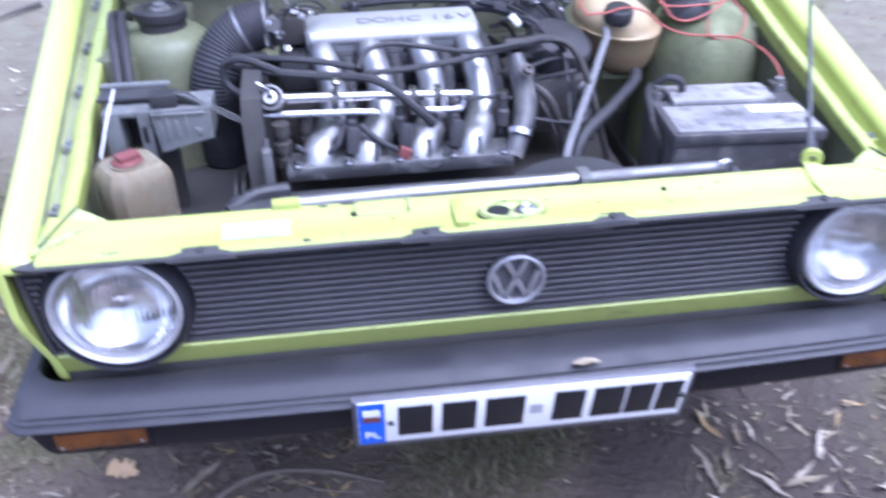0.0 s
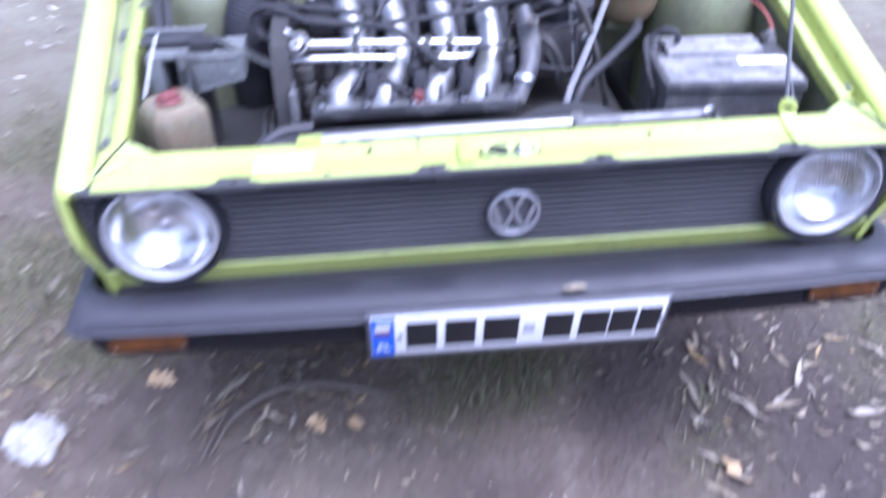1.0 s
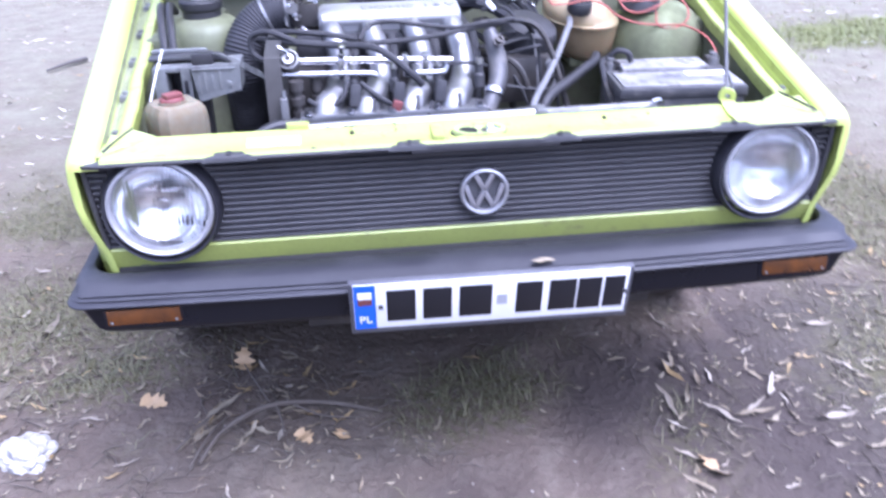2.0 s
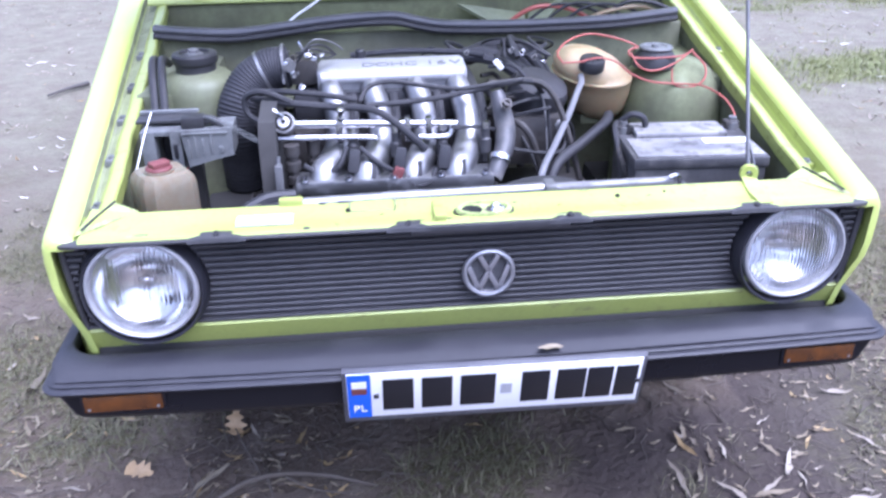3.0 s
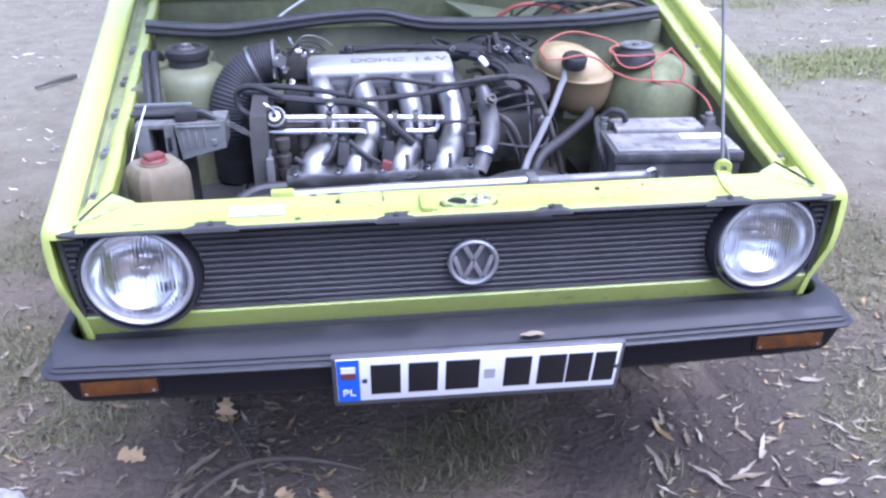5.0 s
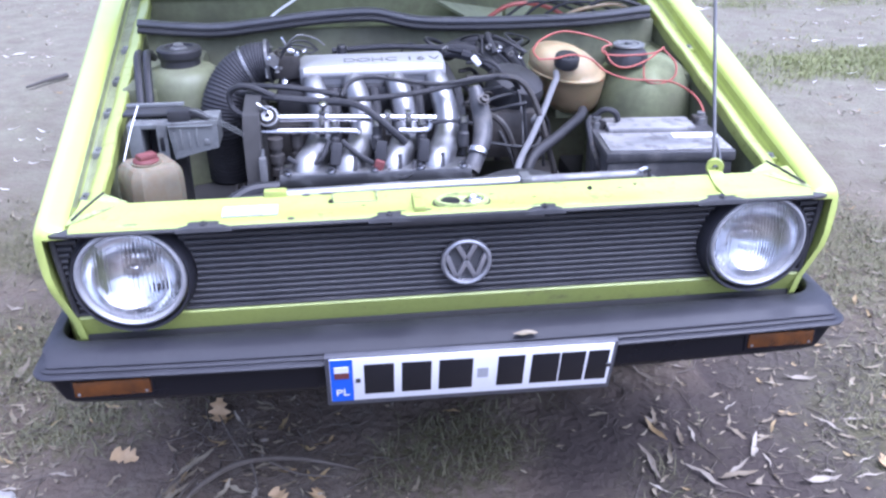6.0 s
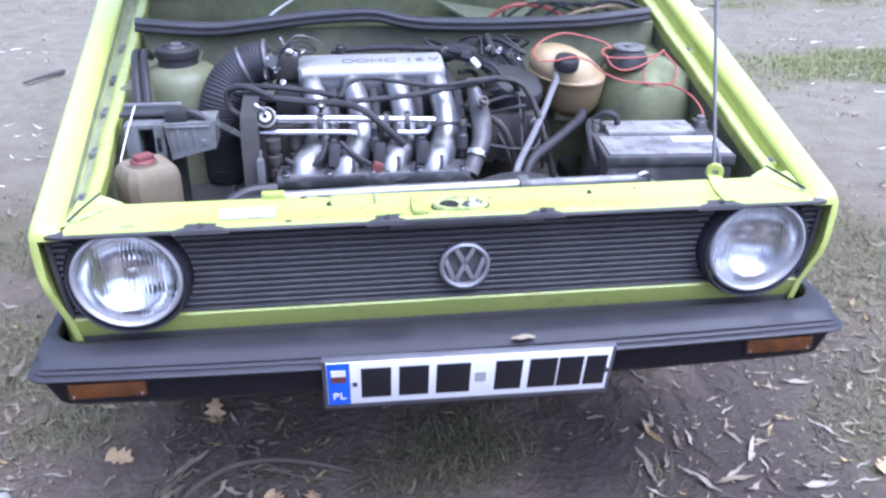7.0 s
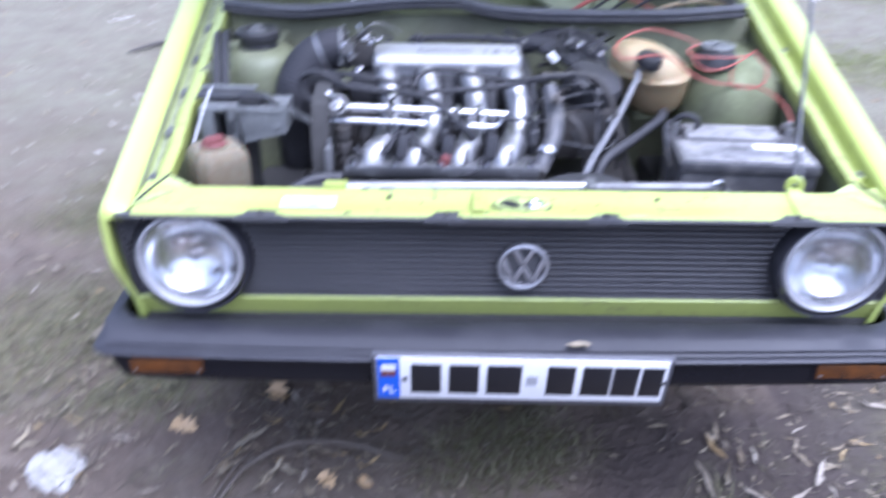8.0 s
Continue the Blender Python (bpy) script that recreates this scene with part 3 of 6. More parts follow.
def build_grille():
    back = part("grille", box(-0.455, 0.455, -0.012, 0.012, GRILLE_LOW, 0.742, 0.003), M_GRILLE_BACK, car, "black plastic grille with thin horizontal ribs")
    for sd in SIDES:
        # end plates, each with the round opening for its lamp
        n, ring, edge = 48, [], []
        for k in range(n):
            a = 2 * math.pi * k / n
            c, s = math.cos(a), math.sin(a)
            ring.append((HL_X + 0.101 * c, HL_Z + 0.101 * s))
            r = min(((0.678 - HL_X) / c if c > 0 else (0.455 - HL_X) / c) if abs(c) > 1e-6 else 9, ((0.746 - HL_Z) / s if s > 0 else (GRILLE_LOW - HL_Z) / s) if abs(s) > 1e-6 else 9)
            edge.append((HL_X + max(r, 0.102) * c, HL_Z + max(r, 0.102) * s))
        part("grille_end_plate", loft([[(sd * x, -0.012, z) for x, z in ring], [(sd * x, -0.012, z) for x, z in edge], [(sd * x, 0.012, z) for x, z in edge], [(sd * x, 0.012, z) for x, z in ring], [(sd * x, -0.012, z) for x, z in ring]], caps=False), M_GRILLE_BACK, back)
        part("grille_end", loft([[(sd * x + dx, y, z) for dx, y in ((-0.005, -0.004), (-0.005, -0.024), (-0.002, -0.027), (0.002, -0.027), (0.005, -0.024), (0.005, -0.004))] for x, z in ((0.664, GRILLE_LOW), (0.672, 0.64), (0.678, 0.70), (0.680, 0.746))]), M_GRILLE, back)
    # frame round the ribs
    part("grille_frame", loft([[(x, y, z) for y, z in ((-0.010, 0.7375), (-0.030, 0.7375), (-0.044, 0.7405), (-0.0575, 0.745), (-0.0605, 0.749), (-0.059, 0.7525), (-0.053, 0.7525), (-0.010, 0.743))] for x in (-0.641, -0.35, 0, 0.35, 0.641)]), M_GRILLE, back)
    for sd in SIDES:
        part("grille_corner", loft([[(sd * x, y + k, z - k * 0.2) for y, z in ((-0.010, 0.7355), (-0.030, 0.7365), (-0.044, 0.7395), (-0.0585, 0.744), (-0.0600, 0.750), (-0.050, 0.7525), (-0.010, 0.7465))] for x, k in ((0.640, 0.0), (0.668, 0.010), (0.682, 0.022))]), M_GRILLE, back)
    part("grille_frame", box(-0.672, 0.672, -0.0245, -0.008, GRILLE_LOW - 0.0005, GRILLE_LOW + 0.0045, 0.002), M_GRILLE, back)

    def slat(x0, x1, y, z):
        part("slat", loft([[(x, y + py, z + pz) for py, pz in ((0.0, -0.0042), (-0.0075, -0.0034), (-0.0098, -0.0014), (-0.0098, 0.0012), (-0.0085, 0.0030), (0.0, 0.0042))] for x in (x0, x1)]), M_GRILLE, back)
    for i in range(13):
        z, y = 0.5905 + i * 0.01180, -0.0085 - 0.0003 * i
        half = math.sqrt(max(0.0, HL_R ** 2 - (z - HL_Z) ** 2))
        slat(-HL_X + half, HL_X - half, y, z)
        for sd in SIDES:
            end = 0.662 + 0.016 * (z - 0.574) / 0.17
            if HL_X + half < end - 0.004:
                slat(*sorted((sd * (HL_X + half), sd * end)), y, z)
    # fixing tabs that reach over the panel lip
    for x, w in ((-0.425, 0.046), (-0.118, 0.036), (0.150, 0.036), (0.470, 0.046)):
        r = [[(x + k * w, y, z0 + q * dz) for k, q in ((-1.0, 0.0), (-0.72, 0.55), (-0.45, 0.95), (0.0, 1.0), (0.45, 0.95), (0.72, 0.55), (1.0, 0.0))] for y, z0, dz in ((-0.0620, 0.746, 0.005), (-0.0600, 0.7505, 0.004), (-0.047, 0.7535, 0.0055), (-0.038, 0.7520, 0.0050))]
        part("grille_tab", loft(r), M_BLACK, back)
        bolt((x, -0.052, 0.7565), (0, -0.3, 1), 0.005, back, M_RUBBER, "tab_screw", 0.004)
    part("lip_strip", box(-0.115, 0.150, -0.0615, -0.046, 0.738, 0.7530, 0.004), M_BLACK, back)
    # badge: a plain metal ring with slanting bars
    bx, bz = 0.018, 0.647
    badge = part("badge", lathe([(0.036, -0.002), (0.038, -0.0075), (0.0415, -0.009), (0.045, -0.007), (0.0465, 0.0), (0.044, 0.006), (0.036, 0.006), (0.036, -0.002)], (bx, -0.028, bz), (0, 1, 0), 48), M_BADGE, back, "round bright metal badge")
    part("badge_back", lathe([(0.037, 0.0), (0.037, 0.006)], (bx, -0.024, bz), (0, 1, 0), 32, True), M_GRILLE_BACK, badge)
    for (x0, z0), (x1, z1) in (((-0.017, 0.035), (0.0, 0.003)), ((0.017, 0.035), (0.0, 0.003)), ((-0.035, 0.014), (-0.0175, -0.033)), ((-0.0175, -0.033), (0.0, 0.001)), ((0.0, 0.001), (0.0175, -0.033)), ((0.0175, -0.033), (0.035, 0.014))):
        d = Vector((x1 - x0, 0, z1 - z0))
        ang = math.degrees(math.atan2(d.z, d.x))
        m = Matrix.Translation((bx + (x0 + x1) / 2, -0.0295, bz + (z0 + z1) / 2)) @ pose(0, 0, 0, 0, -ang, 0)
        part("badge_bar", box(-d.length / 2, d.length / 2, -0.004, 0.004, -0.0044, 0.0044, 0.0012, m=m), M_BADGE, badge)
    return back


build_grille()
# Darker panel paint carries the shade on this downward face, besides its dirt.
part("sill_strip", loft([[(x, y, z) for y, z in ((0.02, 0.580), (-0.014, 0.5795), (-0.021, 0.5785), (-0.0245, 0.574), (-0.017, 0.553), (-0.006, 0.528), (0.02, 0.520))] for x in (-0.672, -0.4, 0, 0.4, 0.672)]), M_PANEL, car, "shade-darkened, dirty lime strip under the grille")


def headlight(side):
    cx, cz = side * HL_X, HL_Z + 0.005
    c = (cx, -0.018, cz)
    ax = (0, 1, 0)
    bez = part("headlight", lathe([(0.0925, -0.020), (0.0945, -0.026), (0.0975, -0.027), (0.1010, -0.020), (0.1035, -0.004), (0.1035, 0.012), (0.098, 0.012), (0.0925, 0.0), (0.0925, -0.020)], (cx, -0.018, cz - 0.006), ax, 56), M_BUMPER, car, "round headlight with clear fluted glass lens")
    part("rim", lathe([(0.0815, -0.022), (0.0835, -0.0275), (0.0865, -0.0305), (0.0900, -0.029), (0.0922, -0.024), (0.0922, -0.008), (0.0815, -0.008), (0.0815, -0.022)], c, ax, 56), M_RIM, bez, "dull grey metal lamp rim")
    part("reflector", lathe([(0.085, -0.022), (0.081, -0.008), (0.070, 0.008), (0.054, 0.022), (0.036, 0.032), (0.018, 0.038), (0.0005, 0.0395)], c, ax, 48), M_REFLECTOR, bez)
    part("bulb_shield", lathe([(0.001, -0.006), (0.010, -0.005), (0.0150, 0.000), (0.0165, 0.006), (0.0165, 0.022), (0.013, 0.022), (0.013, 0.006)], c, ax, 24), M_CHROME, bez)
    part("bulb", lathe([(0.001, 0.010), (0.006, 0.014), (0.007, 0.03), (0.006, 0.052)], c, ax, 16), M_REFLECTOR, bez)
    part("shield_stem", box(cx - 0.003, cx + 0.003, -0.006, 0.02, cz - 0.05, cz - 0.012, 0.001), M_REFLECTOR, bez)
    part("parking_bulb", lathe([(0.007, 0.026), (0.007, 0.016), (0.006, 0.012), (0.004, 0.009), (0.001, 0.008)], (cx + 0.028, -0.018, cz - 0.042), ax, 16), M_BLOCK, bez)
    R = 0.19
    prof = [(0.086 * math.sin(k * math.pi / 20), -0.022 - (math.sqrt(R * R - (0.086 * math.sin(k * math.pi / 20)) ** 2) - math.sqrt(R * R - 0.086 ** 2))) for k in range(10, -1, -1)]
    prof[-1] = (0.0004, prof[-1][1])
    inner = [(r * 0.985 if r > 0.001 else r, h + 0.0035) for r, h in reversed(prof)]
    lens = part("lens", lathe(prof + inner + [prof[0]], c, ax, 56), M_GLASS, bez, "clear fluted glass", 60)
    lens.visible_shadow = False
    return bez


for s_ in SIDES:
    headlight(s_)


def build_bumper():
    """A deep plastic bumper swept round the nose, with grooves along its lip."""
    plan = []
    for t in np.linspace(0, 1, 9):
        plan.append(((-0.742 + 0.004 * t, 0.42 - 0.46 * t), (-0.712 + 0.007 * t, 0.42 - 0.40 * t), (-1.0, 0.0)))
    for k in range(1, 10):
        a = k / 10 * math.pi / 2
        plan.append(((-0.738 + 0.038 * (1 - math.cos(a)), -0.072 - 0.038 * math.sin(a)), (-0.655 - 0.050 * math.cos(a), 0.02 - 0.05 * math.sin(a)), (-math.cos(a), -math.sin(a))))
    for x in np.linspace(-0.67, 0.67, 17):
        plan.append(((x, -0.111 - 0.015 * (1 - (x / 0.67) ** 2)), (x * 0.655 / 0.67, -0.030), (0.0, -1.0)))
    plan += [((-o[0], o[1]), (-q[0], q[1]), (-n[0], n[1])) for o, q, n in reversed(plan[:18])]
    # heights of the profile from the wing edge forward, then round the grooved lip and back underneath
    up = [(-1.0, 0.520), (-1.0, 0.5435), (-0.95, 0.546), (-0.62, 0.547), (-0.36, 0.5425), (-0.022, 0.5335, 1), (-0.0165, 0.532, 1), (-0.0185, 0.5292, 1), (-0.0125, 0.528, 1), (-0.010, 0.526, 1), (-0.012, 0.5235, 1),
          (-0.0065, 0.522, 1), (-0.002, 0.521, 1), (0.0, 0.5185, 1), (-0.001, 0.5155, 1), (-0.006, 0.5125, 1), (-0.014, 0.511, 1), (-0.022, 0.511, 1), (-0.022, 0.515, 1), (-0.9, 0.515)]
    low = [(-0.022, 0.5125, 1), (-0.015, 0.508, 1), (-0.0135, 0.468, 1), (-0.018, 0.458, 1), (-0.030, 0.4515, 1), (-0.80, 0.447), (-0.80, 0.452), (-0.029, 0.4585, 1), (-0.026, 0.464, 1), (-0.028, 0.5125, 1)]

    def ring(prof, o, q, n):
        out = []
        for e in prof:
            z = e[1] - 0.010
            if z < 0.45:
                # the lower edge sweeps up at the ends
                z += 0.014 * abs(n[0])
            # below the lip the ends slant inward
            slant = 0.6 * max(0.0, min(1.0, (abs(o[0]) - 0.62) / 0.11)) * max(0.0, 0.5125 - e[1]) if prof is low else 0.0
            if len(e) == 3:
                out.append((o[0] + n[0] * e[0] - math.copysign(slant, o[0]), o[1] + n[1] * e[0], z))
            else:
                out.append((o[0] + (q[0] - o[0]) * -e[0], o[1] + (q[1] - o[1]) * -e[0], z))
        return out
    bumper = part("bumper", loft([ring(up, *p) for p in plan]), M_BUMPER, car, "dark grey textured plastic bumper", 40)
    part("bumper_lower", loft([ring(low, *p) for p in plan]), M_BUMPER_LOW, bumper, "glossy black lower bumper band", 40)
    for sd in SIDES:
        x0, x1 = sorted((sd * 0.540, sd * 0.668))
        ind = part("indicator", box(x0 - 0.006, x1 + 0.006, -0.1050, -0.07, 0.460, 0.5000, 0.003), M_BUMPER_LOW, bumper)
        part("indicator_lens", box(x0, x1, -0.1080, -0.09, 0.4680, 0.4985, 0.003), M_AMBER, ind, "amber ribbed indicator lens")
        for xs in (x0 + 0.008, x1 - 0.008):
            bolt((xs, -0.1080, 0.474), (0, -1, 0), 0.002, ind, M_ALU_DULL, "lens_screw", 0.001)
    return bumper


build_bumper()


def lettering(text, size, depth):
    """A mesh of raised letters in the plane z = 0, centred."""
    fc = bpy.data.curves.new("letters", "FONT")
    fc.body, fc.size, fc.extrude, fc.align_x, fc.align_y = text, size, depth, "CENTER", "CENTER"
    tmp = bpy.data.objects.new("letters", fc)
    me = bpy.data.meshes.new_from_object(tmp)
    bpy.data.objects.remove(tmp)
    return me


def part_of(me, name, material, parent):
    """Links a finished mesh in world places under a part."""
    me.materials.clear()
    me.materials.append(material)
    ob = new(name, me)
    ob.parent = parent
    return ob


def build_plate():
    plate = thing("number_plate", (0.018, -0.10, 0.40), "white number plate with blue band in a dark frame", "number plate")
    top, bot = Vector((0.019, -0.139, 0.524)), Vector((0.019, -0.113, 0.413))
    upv = (top - bot).normalized()
    xv = Vector((1, 0, -0.012)).normalized()
    nv = xv.cross(upv).normalized()
    if nv.y > 0:
        nv = -nv
    mid = (top + bot) / 2 + Vector((-0.002, 0, 0.009))
    m = Matrix(((xv.x, upv.x, nv.x, mid.x), (xv.y, upv.y, nv.y, mid.y), (xv.z, upv.z, nv.z, mid.z), (0, 0, 0, 1))) @ Matrix.Diagonal((0.967, 0.94, 1, 1))

    def slab(u0, u1, v0, v1, w0, w1, bevel=0.0):
        return box(u0, u1, v0, v1, w0, w1, bevel, m=m)
    part("plate_frame", slab(-0.2675, 0.2675, -0.071, 0.0605, -0.010, 0.003, 0.003), M_FRAME, plate, "dark grey plastic plate holder")
    panel = part("plate_panel", slab(-0.260, 0.260, -0.057, 0.057, 0.001, 0.0045, 0.0012), M_WHITE, plate)
    band = part("blue_band", slab(-0.259, -0.219, -0.0562, 0.0562, 0.0043, 0.0052), M_BLUE, panel)
    part("flag", slab(-0.252, -0.226, 0.022, 0.038, 0.0050, 0.0060), M_WHITE, band)
    part("flag", slab(-0.252, -0.226, 0.006, 0.022, 0.0050, 0.0060), M_RED, band)
    letters = lettering("PL", 0.025, 0.0005)
    letters.transform(m @ Matrix.Translation((-0.239, -0.033, 0.0055)))
    part_of(letters, "country_letters", M_WHITE, band)
    for u, w in ((-0.172, 0.027), (-0.104, 0.027), (-0.032, 0.031), (0.070, 0.025), (0.134, 0.026), (0.186, 0.023), (0.234, 0.020)):
        part("character_bar", slab(u - w, u + w, -0.040, 0.040, 0.0043, 0.0056, 0.0008), M_INK, panel)
    part("seal_sticker", slab(0.008, 0.028, -0.014, 0.012, 0.0043, 0.0053), M_STICKER, panel)
    for u in (-0.210, 0.2545):
        part("plate_screw", slab(u - 0.0045, u + 0.0045, -0.005, 0.004, 0.004, 0.008, 0.0015), M_BLACK, panel)
    return plate


build_plate()


# ---- engine bay shell ----
def build_bay():
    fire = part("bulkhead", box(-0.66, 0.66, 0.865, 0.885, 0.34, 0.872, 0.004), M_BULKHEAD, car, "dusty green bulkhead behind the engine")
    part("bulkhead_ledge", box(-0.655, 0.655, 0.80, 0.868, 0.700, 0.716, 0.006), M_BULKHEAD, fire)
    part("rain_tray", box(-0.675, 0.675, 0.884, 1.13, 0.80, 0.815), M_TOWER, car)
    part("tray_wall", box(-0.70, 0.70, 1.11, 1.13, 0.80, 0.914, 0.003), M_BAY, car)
    part("cowl_panel", loft([[(x, y, z) for y, z in ((1.100, 0.911), (1.096, 0.914), (1.097, 0.919), (1.104, 0.924), (1.16, 0.949), (1.40, 1.005), (1.40, 0.98), (1.14, 0.920))] for x in (-0.735, -0.4, 0, 0.4, 0.735)]), M_PANEL, car)
    pts = [(-0.676, 0.862, 0.898), (-0.58, 0.853, 0.890), (-0.48, 0.85, 0.886), (-0.37, 0.85, 0.896), (-0.26, 0.85, 0.908), (-0.17, 0.85, 0.914), (-0.086, 0.85, 0.914), (-0.02, 0.85, 0.899), (0.05, 0.85, 0.889), (0.22, 0.85, 0.884), (0.44, 0.85, 0.887), (0.54, 0.852, 0.893), (0.64, 0.855, 0.902)]
    seal = part("bonnet_seal", tube(pts, 0.0125, 10, 6, flat=0.85), M_SEAL, car, "wavy black rubber bonnet seal")
    part("seal_lip", tube([(x, y - 0.010, z - 0.016) for x, y, z in pts], 0.008, 8, 6), M_RUBBER, seal)
    # Assumed box under the duct; near-black to stand for the gap's shade.
    box_ = part("air_filter_box", box(-0.520, -0.392, 0.235, 0.50, 0.36, 0.590, 0.015), M_DARK, car, "near-black air filter box assumed under the duct")
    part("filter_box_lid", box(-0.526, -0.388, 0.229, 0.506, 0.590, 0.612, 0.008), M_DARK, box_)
    part("tray_cable", tube([(-0.370, 0.99, 0.868), (-0.338, 1.0, 0.892), (-0.284, 1.0, 0.926), (-0.245, 1.01, 0.958)], 0.0035, 7, 4), M_WHITE, car, "pale cable in the rain tray")
    for a, b, c in (((0.10, 1.085, 0.895), (0.29, 1.085, 0.865), (0.258, 0.93, 0.824)), ((0.40, 1.085, 0.905), (0.30, 1.085, 0.865), (0.274, 0.93, 0.824))):
        part("tray_plate", bmesh_of([a, b, c] + [(x, y + 0.004, z - 0.008) for x, y, z in (a, b, c)], [(0, 1, 2), (5, 4, 3), (0, 3, 4, 1), (1, 4, 5, 2), (2, 5, 3, 0)]), M_FLANGE, car, "pale green folded tray plate")
    # Floor closes the bay; its near-black and the rails' stand for deep shade.
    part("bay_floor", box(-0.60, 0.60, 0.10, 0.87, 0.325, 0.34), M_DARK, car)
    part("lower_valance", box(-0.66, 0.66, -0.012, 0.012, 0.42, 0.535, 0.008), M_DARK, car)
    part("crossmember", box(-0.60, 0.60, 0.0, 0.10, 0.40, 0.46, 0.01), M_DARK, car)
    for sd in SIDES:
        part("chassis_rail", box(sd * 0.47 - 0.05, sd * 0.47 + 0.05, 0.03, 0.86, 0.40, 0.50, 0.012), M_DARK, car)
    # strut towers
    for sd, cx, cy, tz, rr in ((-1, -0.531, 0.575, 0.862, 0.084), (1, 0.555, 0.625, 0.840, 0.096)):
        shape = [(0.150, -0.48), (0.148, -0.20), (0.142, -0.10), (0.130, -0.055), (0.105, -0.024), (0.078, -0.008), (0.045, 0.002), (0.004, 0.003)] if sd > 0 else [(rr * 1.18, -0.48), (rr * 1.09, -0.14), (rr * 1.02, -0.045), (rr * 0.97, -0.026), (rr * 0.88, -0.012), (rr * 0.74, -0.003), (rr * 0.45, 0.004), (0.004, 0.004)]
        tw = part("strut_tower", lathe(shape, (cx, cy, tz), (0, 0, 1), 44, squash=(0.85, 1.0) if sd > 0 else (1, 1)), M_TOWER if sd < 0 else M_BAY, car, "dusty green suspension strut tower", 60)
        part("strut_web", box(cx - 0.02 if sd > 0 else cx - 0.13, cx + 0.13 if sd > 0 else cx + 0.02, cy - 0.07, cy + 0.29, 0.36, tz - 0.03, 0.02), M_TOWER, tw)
        if sd < 0:
            part("strut_mount", lathe([(0.043, -0.002), (0.043, 0.014), (0.046, 0.016), (0.048, 0.020), (0.048, 0.034), (0.045, 0.038), (0.032, 0.039), (0.030, 0.034), (0.001, 0.033)], (cx - 0.004, cy, tz + 0.003), (0, 0, 1), 32), M_RUBBER, tw, "black rubber strut mount")
            part("strut_nut", lathe([(0.020, 0.033), (0.018, 0.037), (0.012, 0.038), (0.012, 0.044), (0.007, 0.047), (0.001, 0.047)], (cx - 0.004, cy, tz + 0.003), (0, 0, 1), 6), M_ALU_DULL, tw)
        else:
            part("strut_mount", lathe([(0.050, -0.012), (0.047, 0.010), (0.040, 0.019), (0.034, 0.026), (0.026, 0.027)], (cx - 0.055, cy - 0.033, tz + 0.003), (0, 0, 1), 28, True), M_RUBBER, tw)
            part("strut_plate", lathe([(0.020, 0.026), (0.037, 0.027), (0.0385, 0.030), (0.037, 0.033), (0.026, 0.034), (0.023, 0.031), (0.010, 0.031), (0.009, 0.037), (0.001, 0.037)], (cx - 0.055, cy - 0.033, tz + 0.003), (0, 0, 1), 32), M_GREY_PLASTIC, tw, "grey strut top plate")
    # bonnet held open on its stay
    h = Vector((0, 1.10, 0.992))
    d = Vector((0, -0.616, 0.788)).normalized()
    n = Vector((0, d.z, -d.y))
    n = n if n.z > 0 else -n
    rings = []
    for k, (along, w) in enumerate(((0.0, 0.735), (0.02, 0.735), (0.30, 0.712), (0.62, 0.684), (0.92, 0.655), (0.97, 0.65), (0.985, 0.645))):
        p = h + d * along
        drop = 0.0 if k < 5 else (0.006 if k == 5 else 0.022)
        rings.append([tuple(Vector((x, 0, 0)) + p + n * (o - drop)) for x, o in ((-w, -0.012), (-w + 0.004, 0.0), (-w * 0.5, 0.012), (0, 0.016), (w * 0.5, 0.012), (w - 0.004, 0.0), (w, -0.012), (w - 0.01, -0.014), (0, 0.004), (-w + 0.01, -0.014))])
    bonnet = part("bonnet", loft(rings), M_PAINT, car, "lime bonnet held open on a thin stay")
    for x in (-0.42, 0.42):
        part("bonnet_rib", tube([tuple(Vector((x, 0, 0)) + h + d * 0.05 - n * 0.006), tuple(Vector((x * 0.4, 0, 0)) + h + d * 0.9 - n * 0.002)], 0.014, 8, 4), M_PAINT, bonnet)
    for x in (-0.6, 0.6):
        part("bonnet_hinge", box(x - 0.02, x + 0.02, 1.09, 1.14, 0.962, 0.998, 0.004), M_BLACK, bonnet)
    base, tip = Vector((0.494, 0.045, 0.774)), Vector((0.668, 0.693, 1.506))
    stay = part("bonnet_stay", tube([base, base.lerp(tip, 0.5), tip], 0.0037, 8, 4), M_STAY, car, "thin grey metal bonnet stay")
    clip = part("stay_clip", lathe([(0.006, -0.006), (0.015, -0.006), (0.0165, 0.0), (0.015, 0.006), (0.006, 0.006), (0.006, -0.006)], (0.488, 0.030, 0.781), (0.3, 1, 0), 20), M_PANEL, car, "lime stay clip bracket")
    part("clip_foot", loft([[(0.474, y, z), (0.500, y, z), (0.500, y, z - 0.004), (0.474, y, z - 0.004)] for y, z in ((0.034, 0.779), (0.022, 0.775), (0.012, 0.769), (-0.010, 0.762), (-0.040, 0.7615), (-0.050, 0.759))]), M_PANEL, clip)
    part("stay_tail", tube([base, (0.505, 0.05, 0.768), (0.525, 0.09, 0.775), (0.540, 0.15, 0.79)], 0.003, 6, 6), M_STAY, stay)


build_bay()


